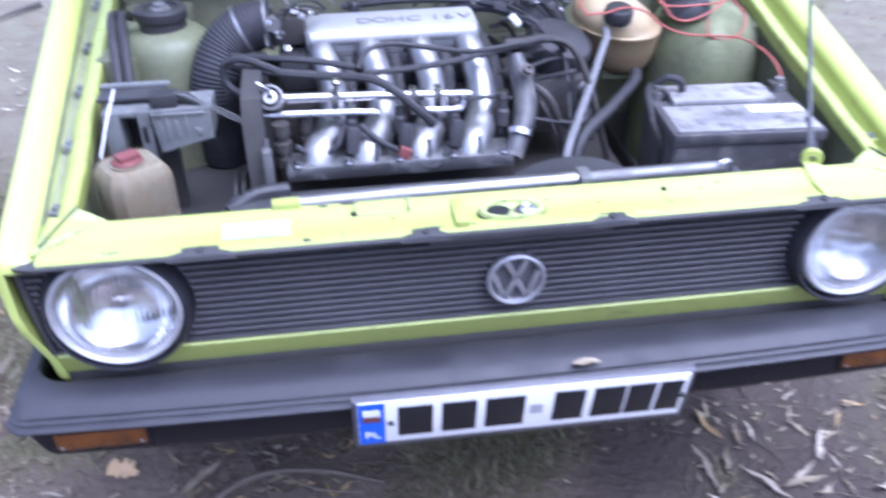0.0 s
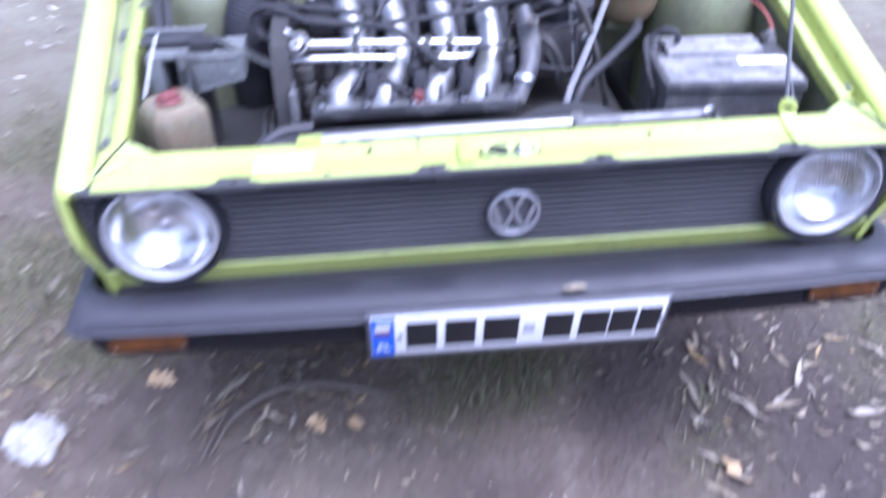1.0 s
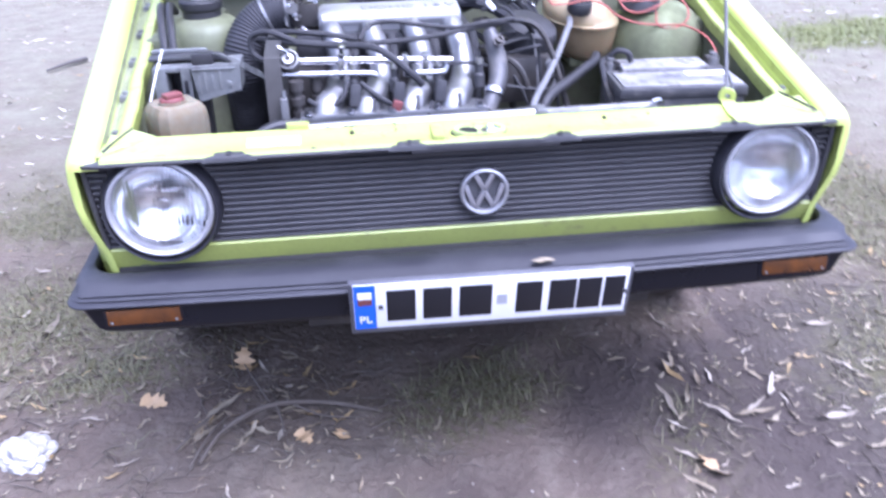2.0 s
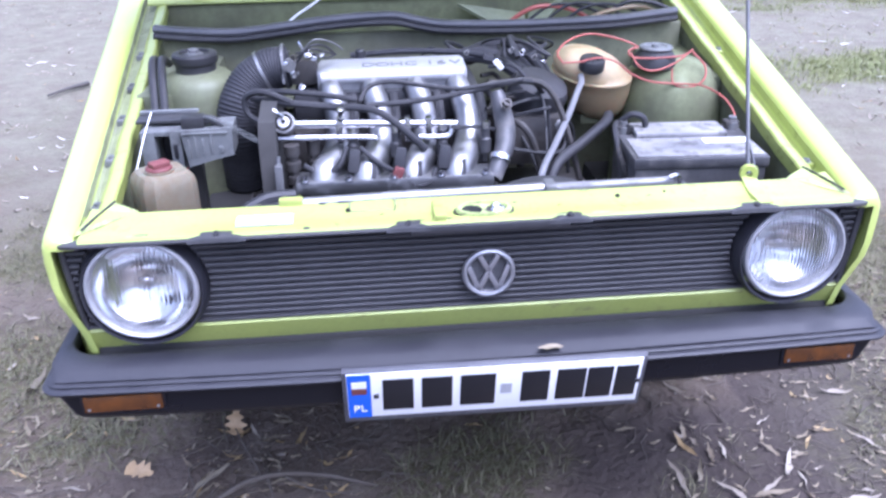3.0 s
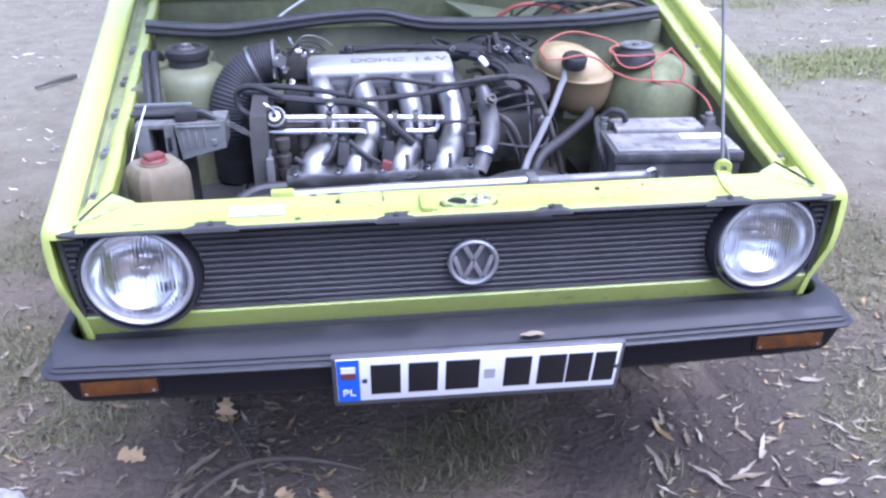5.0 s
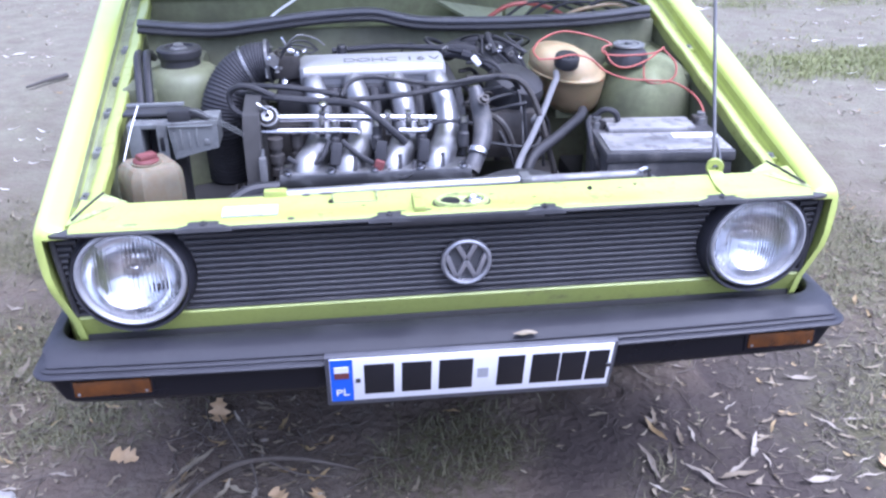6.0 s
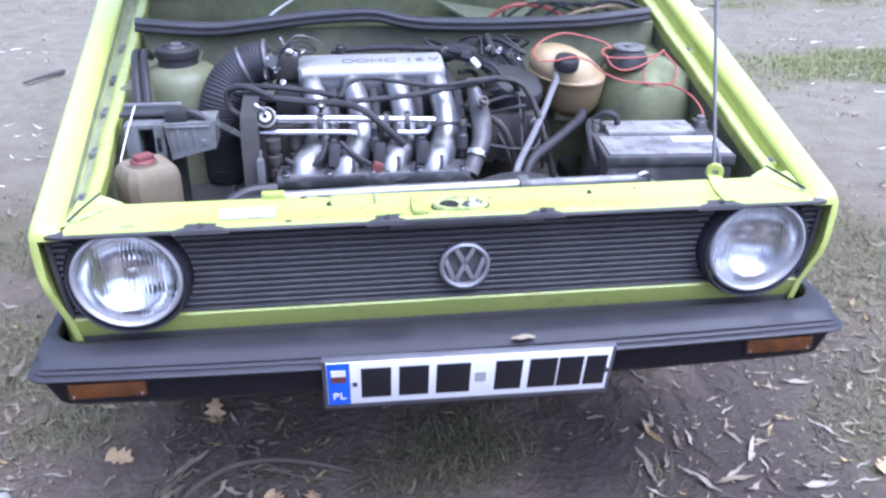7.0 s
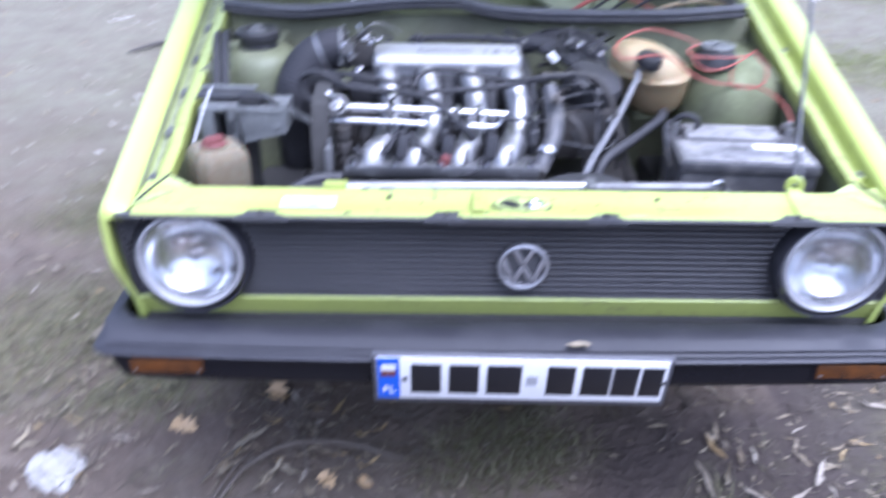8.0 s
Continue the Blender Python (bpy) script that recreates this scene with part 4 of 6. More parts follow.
def wheel(side):
    c = (side * 0.66, 0.72, 0.283)
    ax = (side, 0, 0)
    w = part("wheel", lathe([(0.165, -0.07), (0.20, -0.08), (0.26, -0.078), (0.283, -0.06), (0.286, 0.0), (0.283, 0.06), (0.26, 0.078), (0.20, 0.08), (0.165, 0.07), (0.165, -0.07)], c, ax, 40), M_TYRE, car, "black road tyre")
    part("wheel_rim", lathe([(0.166, -0.065), (0.166, 0.06), (0.15, 0.05), (0.12, 0.02), (0.05, 0.03), (0.001, 0.034)], c, ax, 32), M_ALU_DULL, w)


for s_ in SIDES:
    wheel(s_)


def build_cabin():
    """The plain body behind the bonnet: sills, doors, roof and panes."""
    rings = []
    for y, w, top, low in ((1.385, 0.790, 0.985, 0.30), (1.7, 0.800, 0.960, 0.26), (2.4, 0.805, 0.955, 0.26), (3.1, 0.795, 0.960, 0.30), (3.50, 0.760, 0.955, 0.36), (3.62, 0.70, 0.92, 0.42)):
        rings.append([(x, y, z) for x, z in ((-w + 0.03, low), (-w, low + 0.16), (-w - 0.004, top - 0.22), (-w + 0.012, top - 0.03), (-w + 0.05, top), (w - 0.05, top), (w - 0.012, top - 0.03), (w + 0.004, top - 0.22), (w, low + 0.16), (w - 0.03, low))])
    body = part("cabin_body", loft(rings), M_PAINT, car)
    roof = [(1.98, 0.585, 1.370), (2.10, 0.60, 1.400), (2.6, 0.605, 1.412), (2.98, 0.585, 1.395), (3.06, 0.57, 1.375)]
    part("roof", loft([[(x, y, z) for x, z in ((-w, z0 - 0.03), (-w + 0.02, z0 - 0.005), (-w * 0.5, z0 + 0.008), (w * 0.5, z0 + 0.008), (w - 0.02, z0 - 0.005), (w, z0 - 0.03))] for y, w, z0 in roof]), M_PAINT, car)
    for sd in SIDES:
        for (x0, y0, z0), (x1, y1, z1), r in (((0.70, 1.42, 0.975), (0.585, 1.98, 1.365), 0.022), ((0.745, 2.38, 0.955), (0.60, 2.36, 1.385), 0.026), ((0.735, 3.18, 0.955), (0.575, 3.02, 1.375), 0.045)):
            part("pillar", tube([(sd * x0, y0, z0), (sd * (x0 + x1) / 2, (y0 + y1) / 2, (z0 + z1) / 2), (sd * x1, y1, z1)], r, 8, 3), M_PAINT, car)
        for quad in (((0.715, 1.47, 0.965), (0.745, 2.36, 0.955), (0.602, 2.35, 1.375), (0.587, 2.0, 1.365)), ((0.745, 2.41, 0.955), (0.735, 3.13, 0.955), (0.577, 3.0, 1.372), (0.602, 2.38, 1.378))):
            vs = [(sd * x, y, z) for x, y, z in quad]
            part("side_window", bmesh_of(vs + [(x - sd * 0.005, y, z) for x, y, z in vs], [(0, 1, 2, 3), (7, 6, 5, 4), (0, 4, 5, 1), (1, 5, 6, 2), (2, 6, 7, 3), (3, 7, 4, 0)]), M_DARK, car)
        w = part("wheel", lathe([(0.165, -0.07), (0.20, -0.08), (0.26, -0.078), (0.283, -0.06), (0.286, 0.0), (0.283, 0.06), (0.26, 0.078), (0.20, 0.08), (0.165, 0.07), (0.165, -0.07)], (sd * 0.72, 3.12, 0.283), (sd, 0, 0), 32), M_TYRE, car, "black road tyre")
        part("wheel_rim", lathe([(0.166, -0.065), (0.166, 0.06), (0.15, 0.05), (0.12, 0.02), (0.05, 0.03), (0.001, 0.034)], (sd * 0.72, 3.12, 0.283), (sd, 0, 0), 24), M_ALU_DULL, w)
    for name, quad in (("windscreen", ((-0.69, 1.42, 0.985), (0.69, 1.42, 0.985), (0.58, 1.99, 1.372), (-0.58, 1.99, 1.372))), ("rear_window", ((-0.68, 3.34, 0.965), (0.68, 3.34, 0.965), (0.56, 3.05, 1.375), (-0.56, 3.05, 1.375)))):
        part(name, bmesh_of(list(quad) + [(x, y, z - 0.006) for x, y, z in quad], [(0, 1, 2, 3), (7, 6, 5, 4), (0, 4, 5, 1), (1, 5, 6, 2), (2, 6, 7, 3), (3, 7, 4, 0)]), M_DARK, car)
    part("rear_bumper", box(-0.78, 0.78, 3.60, 3.70, 0.44, 0.53, 0.02), M_BUMPER, car)
    part("bulkhead_closing", box(-0.75, 0.75, 1.30, 1.39, 0.30, 0.975), M_DARK, car)


build_cabin()


# ---- engine ----
def build_engine():
    eng = thing("engine", (-0.13, 0.42, 0.34), "sixteen-valve engine with cast aluminium intake manifold", "engine")
    block = part("engine_block", box(-0.34, 0.10, 0.34, 0.66, 0.34, 0.66, 0.02), M_BLOCK, eng, "oily dark engine block")
    part("cylinder_head", box(-0.33, 0.08, 0.40, 0.62, 0.65, 0.770, 0.012), M_BLOCK, eng)
    part("valve_cover", box(-0.325, 0.075, 0.44, 0.66, 0.77, 0.838, 0.02), M_BLACK, eng)
    # intake plenum
    pl = [[(x, y, z) for y, z in ((0.470, 0.834), (0.452, 0.842), (0.447, 0.868), (0.454, 0.8785), (0.490, 0.8825), (0.532, 0.8865), (0.548, 0.876), (0.552, 0.85), (0.53, 0.826), (0.49, 0.826))] for x in (-0.270, -0.262, 0.036, 0.044)]
    for r, k in ((pl[0], 0.82), (pl[-1], 0.82)):
        cy, cz = 0.50, 0.856
        for i, (x, y, z) in enumerate(r):
            r[i] = (x, cy + (y - cy) * k, cz + (z - cz) * k)
    plen = part("intake_plenum", loft(pl), M_PLENUM, eng, "cast aluminium intake plenum with raised lettering")
    part("plenum_rib", tube([(-0.245, 0.457, 0.8790), (-0.1, 0.457, 0.8795), (0.028, 0.457, 0.8790)], 0.0030, 8, 4), M_PLENUM, plen)
    part("plenum_bead", tube([(-0.262, 0.451, 0.866), (-0.11, 0.450, 0.866), (0.036, 0.451, 0.866)], 0.009, 10, 4, flat=1.3), M_PLENUM, plen)
    for ch, k in zip("DOHC16V", (0, 1, 2, 3, 4.35, 5.15, 6.15)):
        me = lettering(ch, 0.025, 0.0008)
        me.transform(Matrix.Translation((-0.163 + 0.0302 * k, 0.489, 0.8826)) @ pose(0, 0, 0, 5.5, 0, 0) @ Matrix.Diagonal((1.7, 1.25, 1, 1)))
        part_of(me, "raised_letter", M_ALU_DULL, plen)
    # runners, flange
    for x in (-0.245, -0.160, -0.068, 0.020):
        part("intake_runner", tube([(x, 0.470, 0.849), (x + 0.002, 0.444, 0.842), (x + 0.010, 0.414, 0.820), (x + 0.016, 0.385, 0.788), (x + 0.014, 0.350, 0.757), (x + 0.0, 0.312, 0.735), (x - 0.016, 0.280, 0.722), (x - 0.024, 0.262, 0.700)],
                                   [0.0235, 0.0245, 0.0255, 0.0265, 0.0285, 0.030, 0.031, 0.029], 18, 6), M_ALU, eng, "curved cast aluminium intake runner")
        part("spark_lead", tube([(x + 0.045, 0.44, 0.83), (x + 0.048, 0.40, 0.80), (x + 0.045, 0.36, 0.755), (x + 0.040, 0.33, 0.71)], 0.011, 8, 5), M_RUBBER, eng)
        inj = part("injector", lathe([(0.008, 0), (0.012, 0.004), (0.012, 0.03), (0.009, 0.034), (0.009, 0.06)], (x + 0.042, 0.305, 0.740), (0.0, 0.1, 1), 12, True), M_BLACK, eng)
        part("injector_collar", lathe([(0.0105, 0.052), (0.0105, 0.066)], (x + 0.042, 0.305, 0.740), (0.0, 0.1, 1), 12, True), M_CHROME, inj)
    for x in (-0.200, -0.112, -0.022):
        part("runner_web", box(x - 0.020, x + 0.020, 0.452, 0.49, 0.775, 0.845, 0.008), M_ALU_DULL, eng)
    part("runner_flange", box(-0.318, 0.070, 0.235, 0.300, 0.695, 0.722, 0.006), M_ALU, eng)
    for x in (-0.300, -0.215, -0.128, -0.035, 0.052):
        bolt((x, 0.243, 0.722), (0, 0, 1), 0.007, eng, M_CHROME, "flange_nut", 0.008)
    for x in (-0.203, -0.113, -0.026):
        turn = Matrix.Translation((x, 0.272, 0.748)) @ pose(0, 0, 0, -18, 8, 0)
        plug = part("injector_plug", box(-0.011, 0.011, -0.013, 0.013, -0.022, 0.024, 0.004, m=turn), M_RUBBER, eng, "black injector plug")
        part("plug_lead", tube([(x, 0.268, 0.728), (x + 0.004, 0.250, 0.712), (x + 0.022, 0.240, 0.706), (x + 0.036, 0.246, 0.722), (x + 0.038, 0.262, 0.745)], 0.005, 8, 5), M_RUBBER, plug)
    # fuel rail with its regulator
    rail = part("fuel_rail", tube([(-0.325, 0.312, 0.816), (-0.15, 0.312, 0.810), (0.005, 0.312, 0.802)], 0.0085, 12, 4), M_CHROME, eng, "bright steel fuel rail")
    part("fuel_pipe", tube([(-0.352, 0.300, 0.793), (-0.26, 0.300, 0.790), (-0.17, 0.300, 0.786), (-0.155, 0.300, 0.781)], 0.0058, 10, 4), M_CHROME, rail)
    part("fuel_pipe", tube([(-0.072, 0.300, 0.783), (-0.03, 0.300, 0.781), (-0.012, 0.302, 0.784), (-0.006, 0.305, 0.795)], 0.0055, 10, 4), M_CHROME, rail)
    reg = part("pressure_regulator", lathe([(0.010, 0.03), (0.021, 0.024), (0.0225, 0.018), (0.0225, 0.010), (0.019, 0.004), (0.0185, 0.0), (0.0130, -0.005), (0.012, -0.002), (0.001, -0.002)], (-0.334, 0.300, 0.822), (0, 0.78, -0.62), 24), M_BLOCK, rail)
    part("regulator_ring", lathe([(0.0165, 0.0), (0.0185, -0.004), (0.0215, -0.003), (0.0225, 0.002), (0.0165, 0.002), (0.0165, 0.0)], (-0.334, 0.297, 0.8245), (0, 0.78, -0.62), 24), M_ALU_DULL, reg)
    part("regulator_knob", lathe([(0.0130, 0.003), (0.0130, -0.003), (0.0115, -0.006), (0.0048, -0.0065), (0.0042, 0.004), (0.0005, 0.004)], (-0.334, 0.297, 0.8245), (0, 0.78, -0.62), 18), M_ALU, reg)
    part("rail_union", lathe([(0.007, 0), (0.007, 0.012), (0.0045, 0.013), (0.0045, 0.022), (0.008, 0.023), (0.008, 0.030), (0.003, 0.032)], (-0.226, 0.306, 0.818), (0.1, -0.25, 1), 10, True), M_CHROME, rail)
    part("regulator_pipe", tube([(-0.334, 0.296, 0.838), (-0.345, 0.292, 0.848), (-0.352, 0.295, 0.852)], 0.0035, 8, 4), M_CHROME, reg)
    for x in (-0.228, -0.094, -0.052):
        part("rail_bracket", box(x - 0.006, x + 0.006, 0.298, 0.322, 0.775, 0.822, 0.003), M_CHROME, rail)
    # timing cover at the end of the engine
    part("timing_cover", loft([[(x, y, z) for y, z in ((0.24, 0.50), (0.245, 0.80), (0.27, 0.835), (0.36, 0.85), (0.48, 0.84), (0.56, 0.80), (0.56, 0.50))] for x in (-0.380, -0.376, -0.352, -0.348)]), M_DARK, eng, "black plastic timing belt cover")
    part("belt_bracket", box(-0.352, -0.338, 0.215, 0.235, 0.60, 0.765, 0.003), M_ALU_DULL, eng)
    part("dark_damper", lathe([(0.014, 0), (0.014, 0.016), (0.010, 0.018), (0.010, 0.026), (0.016, 0.028), (0.016, 0.044), (0.011, 0.046), (0.011, 0.056), (0.015, 0.058), (0.015, 0.078)], (-0.322, 0.285, 0.705), (0, 0, 1), 16, True), M_BLOCK, eng)
    part("dark_damper", lathe([(0.012, 0), (0.012, 0.020), (0.008, 0.022), (0.008, 0.030), (0.013, 0.032), (0.013, 0.060)], (-0.282, 0.32, 0.720), (0, 0, 1), 16, True), M_BLOCK, eng)
    part("support_strut", tube([(-0.345, 0.245, 0.775), (-0.349, 0.232, 0.70), (-0.352, 0.225, 0.60)], 0.0042, 8, 4), M_ALU, eng)
    part("pulley", lathe([(0.055, 0), (0.055, 0.006), (0.048, 0.010), (0.055, 0.014), (0.055, 0.02), (0.02, 0.022)], (-0.42, 0.36, 0.60), (1, 0, 0), 24, True), M_BLOCK, eng)
    # thermostat side casting
    th = part("coolant_housing", tube([(0.092, 0.36, 0.850), (0.098, 0.345, 0.825), (0.105, 0.33, 0.79), (0.100, 0.30, 0.755), (0.082, 0.27, 0.725), (0.070, 0.255, 0.705)], [0.014, 0.018, 0.021, 0.020, 0.018, 0.018], 14, 5), M_BATTERY, eng, "dirty dark grey coolant outlet casting")
    bolt((0.104, 0.318, 0.835), (0.2, -0.7, 0.7), 0.009, th, M_BLOCK, "housing_bolt", 0.012)
    part("hose_clamp", lathe([(0.0195, -0.005), (0.022, -0.005), (0.022, 0.005), (0.0195, 0.005), (0.0195, -0.005)], (0.088, 0.277, 0.738), (0.3, 0.55, 0.7), 20), M_CHROME, th)
    # throttle body and air duct
    tb = part("throttle_body", box(-0.330, -0.270, 0.48, 0.555, 0.845, 0.900, 0.012), M_BLOCK, eng)
    lev = random.Random(17)
    for k in range(15):
        x, y, z = lev.uniform(-0.345, -0.262), lev.uniform(0.455, 0.53), lev.uniform(0.845, 0.925)
        m = Matrix.Translation((x, y, z)) @ pose(0, 0, 0, lev.uniform(0, 180), lev.uniform(0, 180), lev.uniform(0, 180))
        l, w = lev.uniform(0.006, 0.015), lev.uniform(0.002, 0.005)
        part("throttle_lever", box(-l, l, -w, w, -0.0015, 0.0015, 0.001, m=m), lev.choice((M_CHROME, M_ALU_DULL, M_BLOCK)), tb)
    for k in range(6):
        x, y, z = lev.uniform(-0.345, -0.27), lev.uniform(0.445, 0.50), lev.uniform(0.84, 0.91)
        bolt((x, y, z), (lev.uniform(-1, 1), -1, lev.uniform(0, 1)), lev.uniform(0.003, 0.0055), tb, lev.choice((M_CHROME, M_ALU_DULL)), "throttle_nut", 0.008)
    for k in range(3):
        part("throttle_cable", tube([(-0.31, 0.46, 0.90 + 0.01 * k), (-0.28, 0.45, 0.935 - 0.006 * k), (-0.25, 0.47, 0.93 - 0.012 * k), (-0.23, 0.50, 0.905)], 0.0022, 6, 6), M_RUBBER, tb)
    part("throttle_spring", lathe([(0.013, -0.01), (0.013, 0.01)], (-0.325, 0.465, 0.895), (0, 1, 0), 14, True), M_ALU_DULL, tb)
    part("throttle_linkage", tube([(-0.30, 0.47, 0.92), (-0.27, 0.465, 0.945), (-0.235, 0.48, 0.935), (-0.215, 0.50, 0.915)], 0.0017, 6, 6), M_ALU_DULL, tb)
    duct = part("air_duct", tube([(-0.330, 0.515, 0.880), (-0.372, 0.515, 0.874), (-0.414, 0.505, 0.846), (-0.440, 0.486, 0.800), (-0.446, 0.482, 0.750), (-0.447, 0.50, 0.69), (-0.448, 0.51, 0.62)], [0.042, 0.045, 0.046, 0.046, 0.045, 0.045, 0.045], 26, 8, rib=0.0009, rib_count=48), M_HOSE, eng, "ribbed black flexible air duct", 60)
    for c, ax in (((-0.384, 0.513, 0.869), (-1, -0.1, -0.42)), ((-0.338, 0.515, 0.880), (-1, 0, -0.1))):
        part("duct_clamp", lathe([(0.044, -0.003), (0.0478, -0.003), (0.0478, 0.003), (0.044, 0.003), (0.044, -0.003)], c, ax, 32), M_ALU if c[0] < -0.36 else M_ALU_DULL, duct)
    # leads looping over the manifold
    leads = (
        ([(-0.40, 0.40, 0.845), (-0.33, 0.36, 0.845), (-0.24, 0.345, 0.838), (-0.165, 0.325, 0.836), (-0.12, 0.305, 0.815), (-0.085, 0.29, 0.785), (-0.06, 0.29, 0.76)], 0.0078),
        ([(-0.40, 0.42, 0.855), (-0.33, 0.38, 0.862), (-0.26, 0.375, 0.855), (-0.19, 0.36, 0.845)], 0.0062),
        ([(-0.185, 0.36, 0.842), (-0.165, 0.38, 0.866), (-0.12, 0.39, 0.872), (-0.05, 0.385, 0.862), (0.02, 0.37, 0.857), (0.09, 0.37, 0.865), (0.15, 0.39, 0.865)], 0.0048),
        ([(-0.17, 0.35, 0.836), (-0.10, 0.355, 0.838), (-0.03, 0.36, 0.843), (0.05, 0.37, 0.853), (0.12, 0.38, 0.862), (0.18, 0.42, 0.85), (0.22, 0.46, 0.80)], 0.0060),
    )
    low_leads = (
        ([(-0.30, 0.27, 0.745), (-0.265, 0.262, 0.728), (-0.232, 0.262, 0.745), (-0.215, 0.28, 0.775)], 0.0055),
        ([(-0.19, 0.275, 0.775), (-0.16, 0.262, 0.750), (-0.13, 0.26, 0.73), (-0.12, 0.262, 0.715)], 0.0055),
        ([(-0.10, 0.245, 0.722), (-0.080, 0.238, 0.705), (-0.055, 0.238, 0.712), (-0.045, 0.25, 0.735)], 0.0045),
        ([(-0.005, 0.305, 0.795), (0.02, 0.305, 0.797), (0.045, 0.31, 0.795), (0.09, 0.33, 0.78)], 0.004),
    )
    low_leads += (([(-0.320, 0.355, 0.848), (-0.375, 0.372, 0.866), (-0.412, 0.385, 0.852), (-0.408, 0.380, 0.818), (-0.372, 0.352, 0.806), (-0.34, 0.33, 0.812)], 0.0065),)
    for pts, r in leads + low_leads:
        part("engine_lead", tube(pts, r, 8, 6), M_RUBBER, eng)
    part("red_tag", box(-0.132, -0.112, 0.238, 0.252, 0.705, 0.742, 0.004, m=Matrix.Translation((-0.122, 0.245, 0.72)) @ pose(0, 0, 0, 0, 20, 0) @ Matrix.Translation((0.122, -0.245, -0.72))), M_RED, eng, "small red plastic tag")
    # ignition and gearbox side
    part("gearbox", box(0.08, 0.34, 0.30, 0.62, 0.38, 0.60, 0.05), M_BLOCK, eng)
    part("starter_motor", lathe([(0.04, -0.08), (0.045, -0.07), (0.045, 0.06), (0.03, 0.08)], (0.19, 0.27, 0.62), (1, 0.1, 0), 20, True), M_BLOCK, eng)
    dist = part("distributor", lathe([(0.052, -0.05), (0.064, -0.03), (0.067, 0.015), (0.060, 0.032), (0.040, 0.042), (0.001, 0.044)], (0.205, 0.50, 0.800), (0.25, -0.35, 1), 24), M_RUBBER, eng, "black round ignition cap")
    part("ignition_body", box(0.10, 0.26, 0.42, 0.58, 0.66, 0.775, 0.03), M_BLOCK, eng)
    part("metal_sleeve", tube([(0.205, 0.45, 0.745), (0.255, 0.435, 0.748)], 0.020, 14, 3), M_ALU_DULL, eng)
    part("white_connector", box(0.103, 0.115, 0.43, 0.442, 0.875, 0.899, 0.003, m=Matrix.Translation((0.109, 0.437, 0.885)) @ pose(0, 0, 0, 0, -40, 0) @ Matrix.Translation((-0.109, -0.437, -0.885))), M_WHITE, eng, "small white plug")
    rng = random.Random(11)
    for i in range(15):
        x, y, z = rng.uniform(0.07, 0.14), rng.uniform(0.36, 0.66), rng.uniform(0.72, 0.87)
        ex, ey, ez = rng.uniform(0.18, 0.30), rng.uniform(0.30, 0.62), rng.uniform(0.62, 0.80)
        mid = ((x + ex) / 2 + rng.uniform(-0.02, 0.05), (y + ey) / 2 + rng.uniform(-0.05, 0.03), max(z, ez) + rng.uniform(-0.03, 0.02))
        part("ignition_lead", tube([(x, y, z), mid, (ex, ey, ez), (ex + 0.01, ey, ez - 0.08)], rng.choice((0.003, 0.004, 0.005, 0.007)), 7, 6), rng.choice((M_RUBBER, M_BLOCK, M_BLACK)), eng)
    for i in range(9):
        x = rng.uniform(-0.06, 0.27)
        part("rear_lead", tube([(x, 0.60, 0.86), (x + rng.uniform(-0.06, 0.06), 0.64, 0.885 + rng.uniform(-0.02, 0.02)), (x + rng.uniform(-0.1, 0.1), 0.72, 0.86), (x + rng.uniform(-0.1, 0.1), 0.83, 0.80)], rng.choice((0.003, 0.005, 0.008)), 7, 6), M_RUBBER, eng)
    for i in range(7):
        y, z, r = 0.62 + 0.022 * i, 0.835 + 0.010 * math.sin(i * 2.1), (0.013, 0.010, 0.015, 0.009, 0.012, 0.016, 0.011)[i]
        part("rear_hose", tube([(-0.02 + 0.02 * i, y, z), (0.06 + 0.02 * i, y - 0.01, z + 0.028), (0.14 + 0.015 * i, y - 0.02, z + 0.012), (0.20 + 0.012 * i, y - 0.03, z - 0.04), (0.23 + 0.01 * i, y - 0.04, z - 0.12)], r, 8, 6), (M_HOSE, M_RUBBER, M_BLACK)[i % 3], eng)
    for i in range(8):
        x = 0.06 + 0.026 * i
        bolt((x, 0.60 + 0.008 * (i % 3), 0.872 - 0.008 * (i % 4)), (0.3, -0.6, 0.7), 0.0045, eng, (M_ALU_DULL, M_CHROME)[i % 2], "loom_clip", 0.012)
    part("rear_pipe", tube([(-0.2, 0.61, 0.875), (-0.08, 0.615, 0.880), (0.04, 0.61, 0.875), (0.10, 0.59, 0.870)], 0.007, 8, 6), M_HOSE, eng)
    part("breather_stub", lathe([(0.011, 0), (0.011, 0.03), (0.008, 0.034)], (-0.178, 0.545, 0.870), (0, 0, 1), 12, True), M_RUBBER, eng)
    return eng


build_engine()


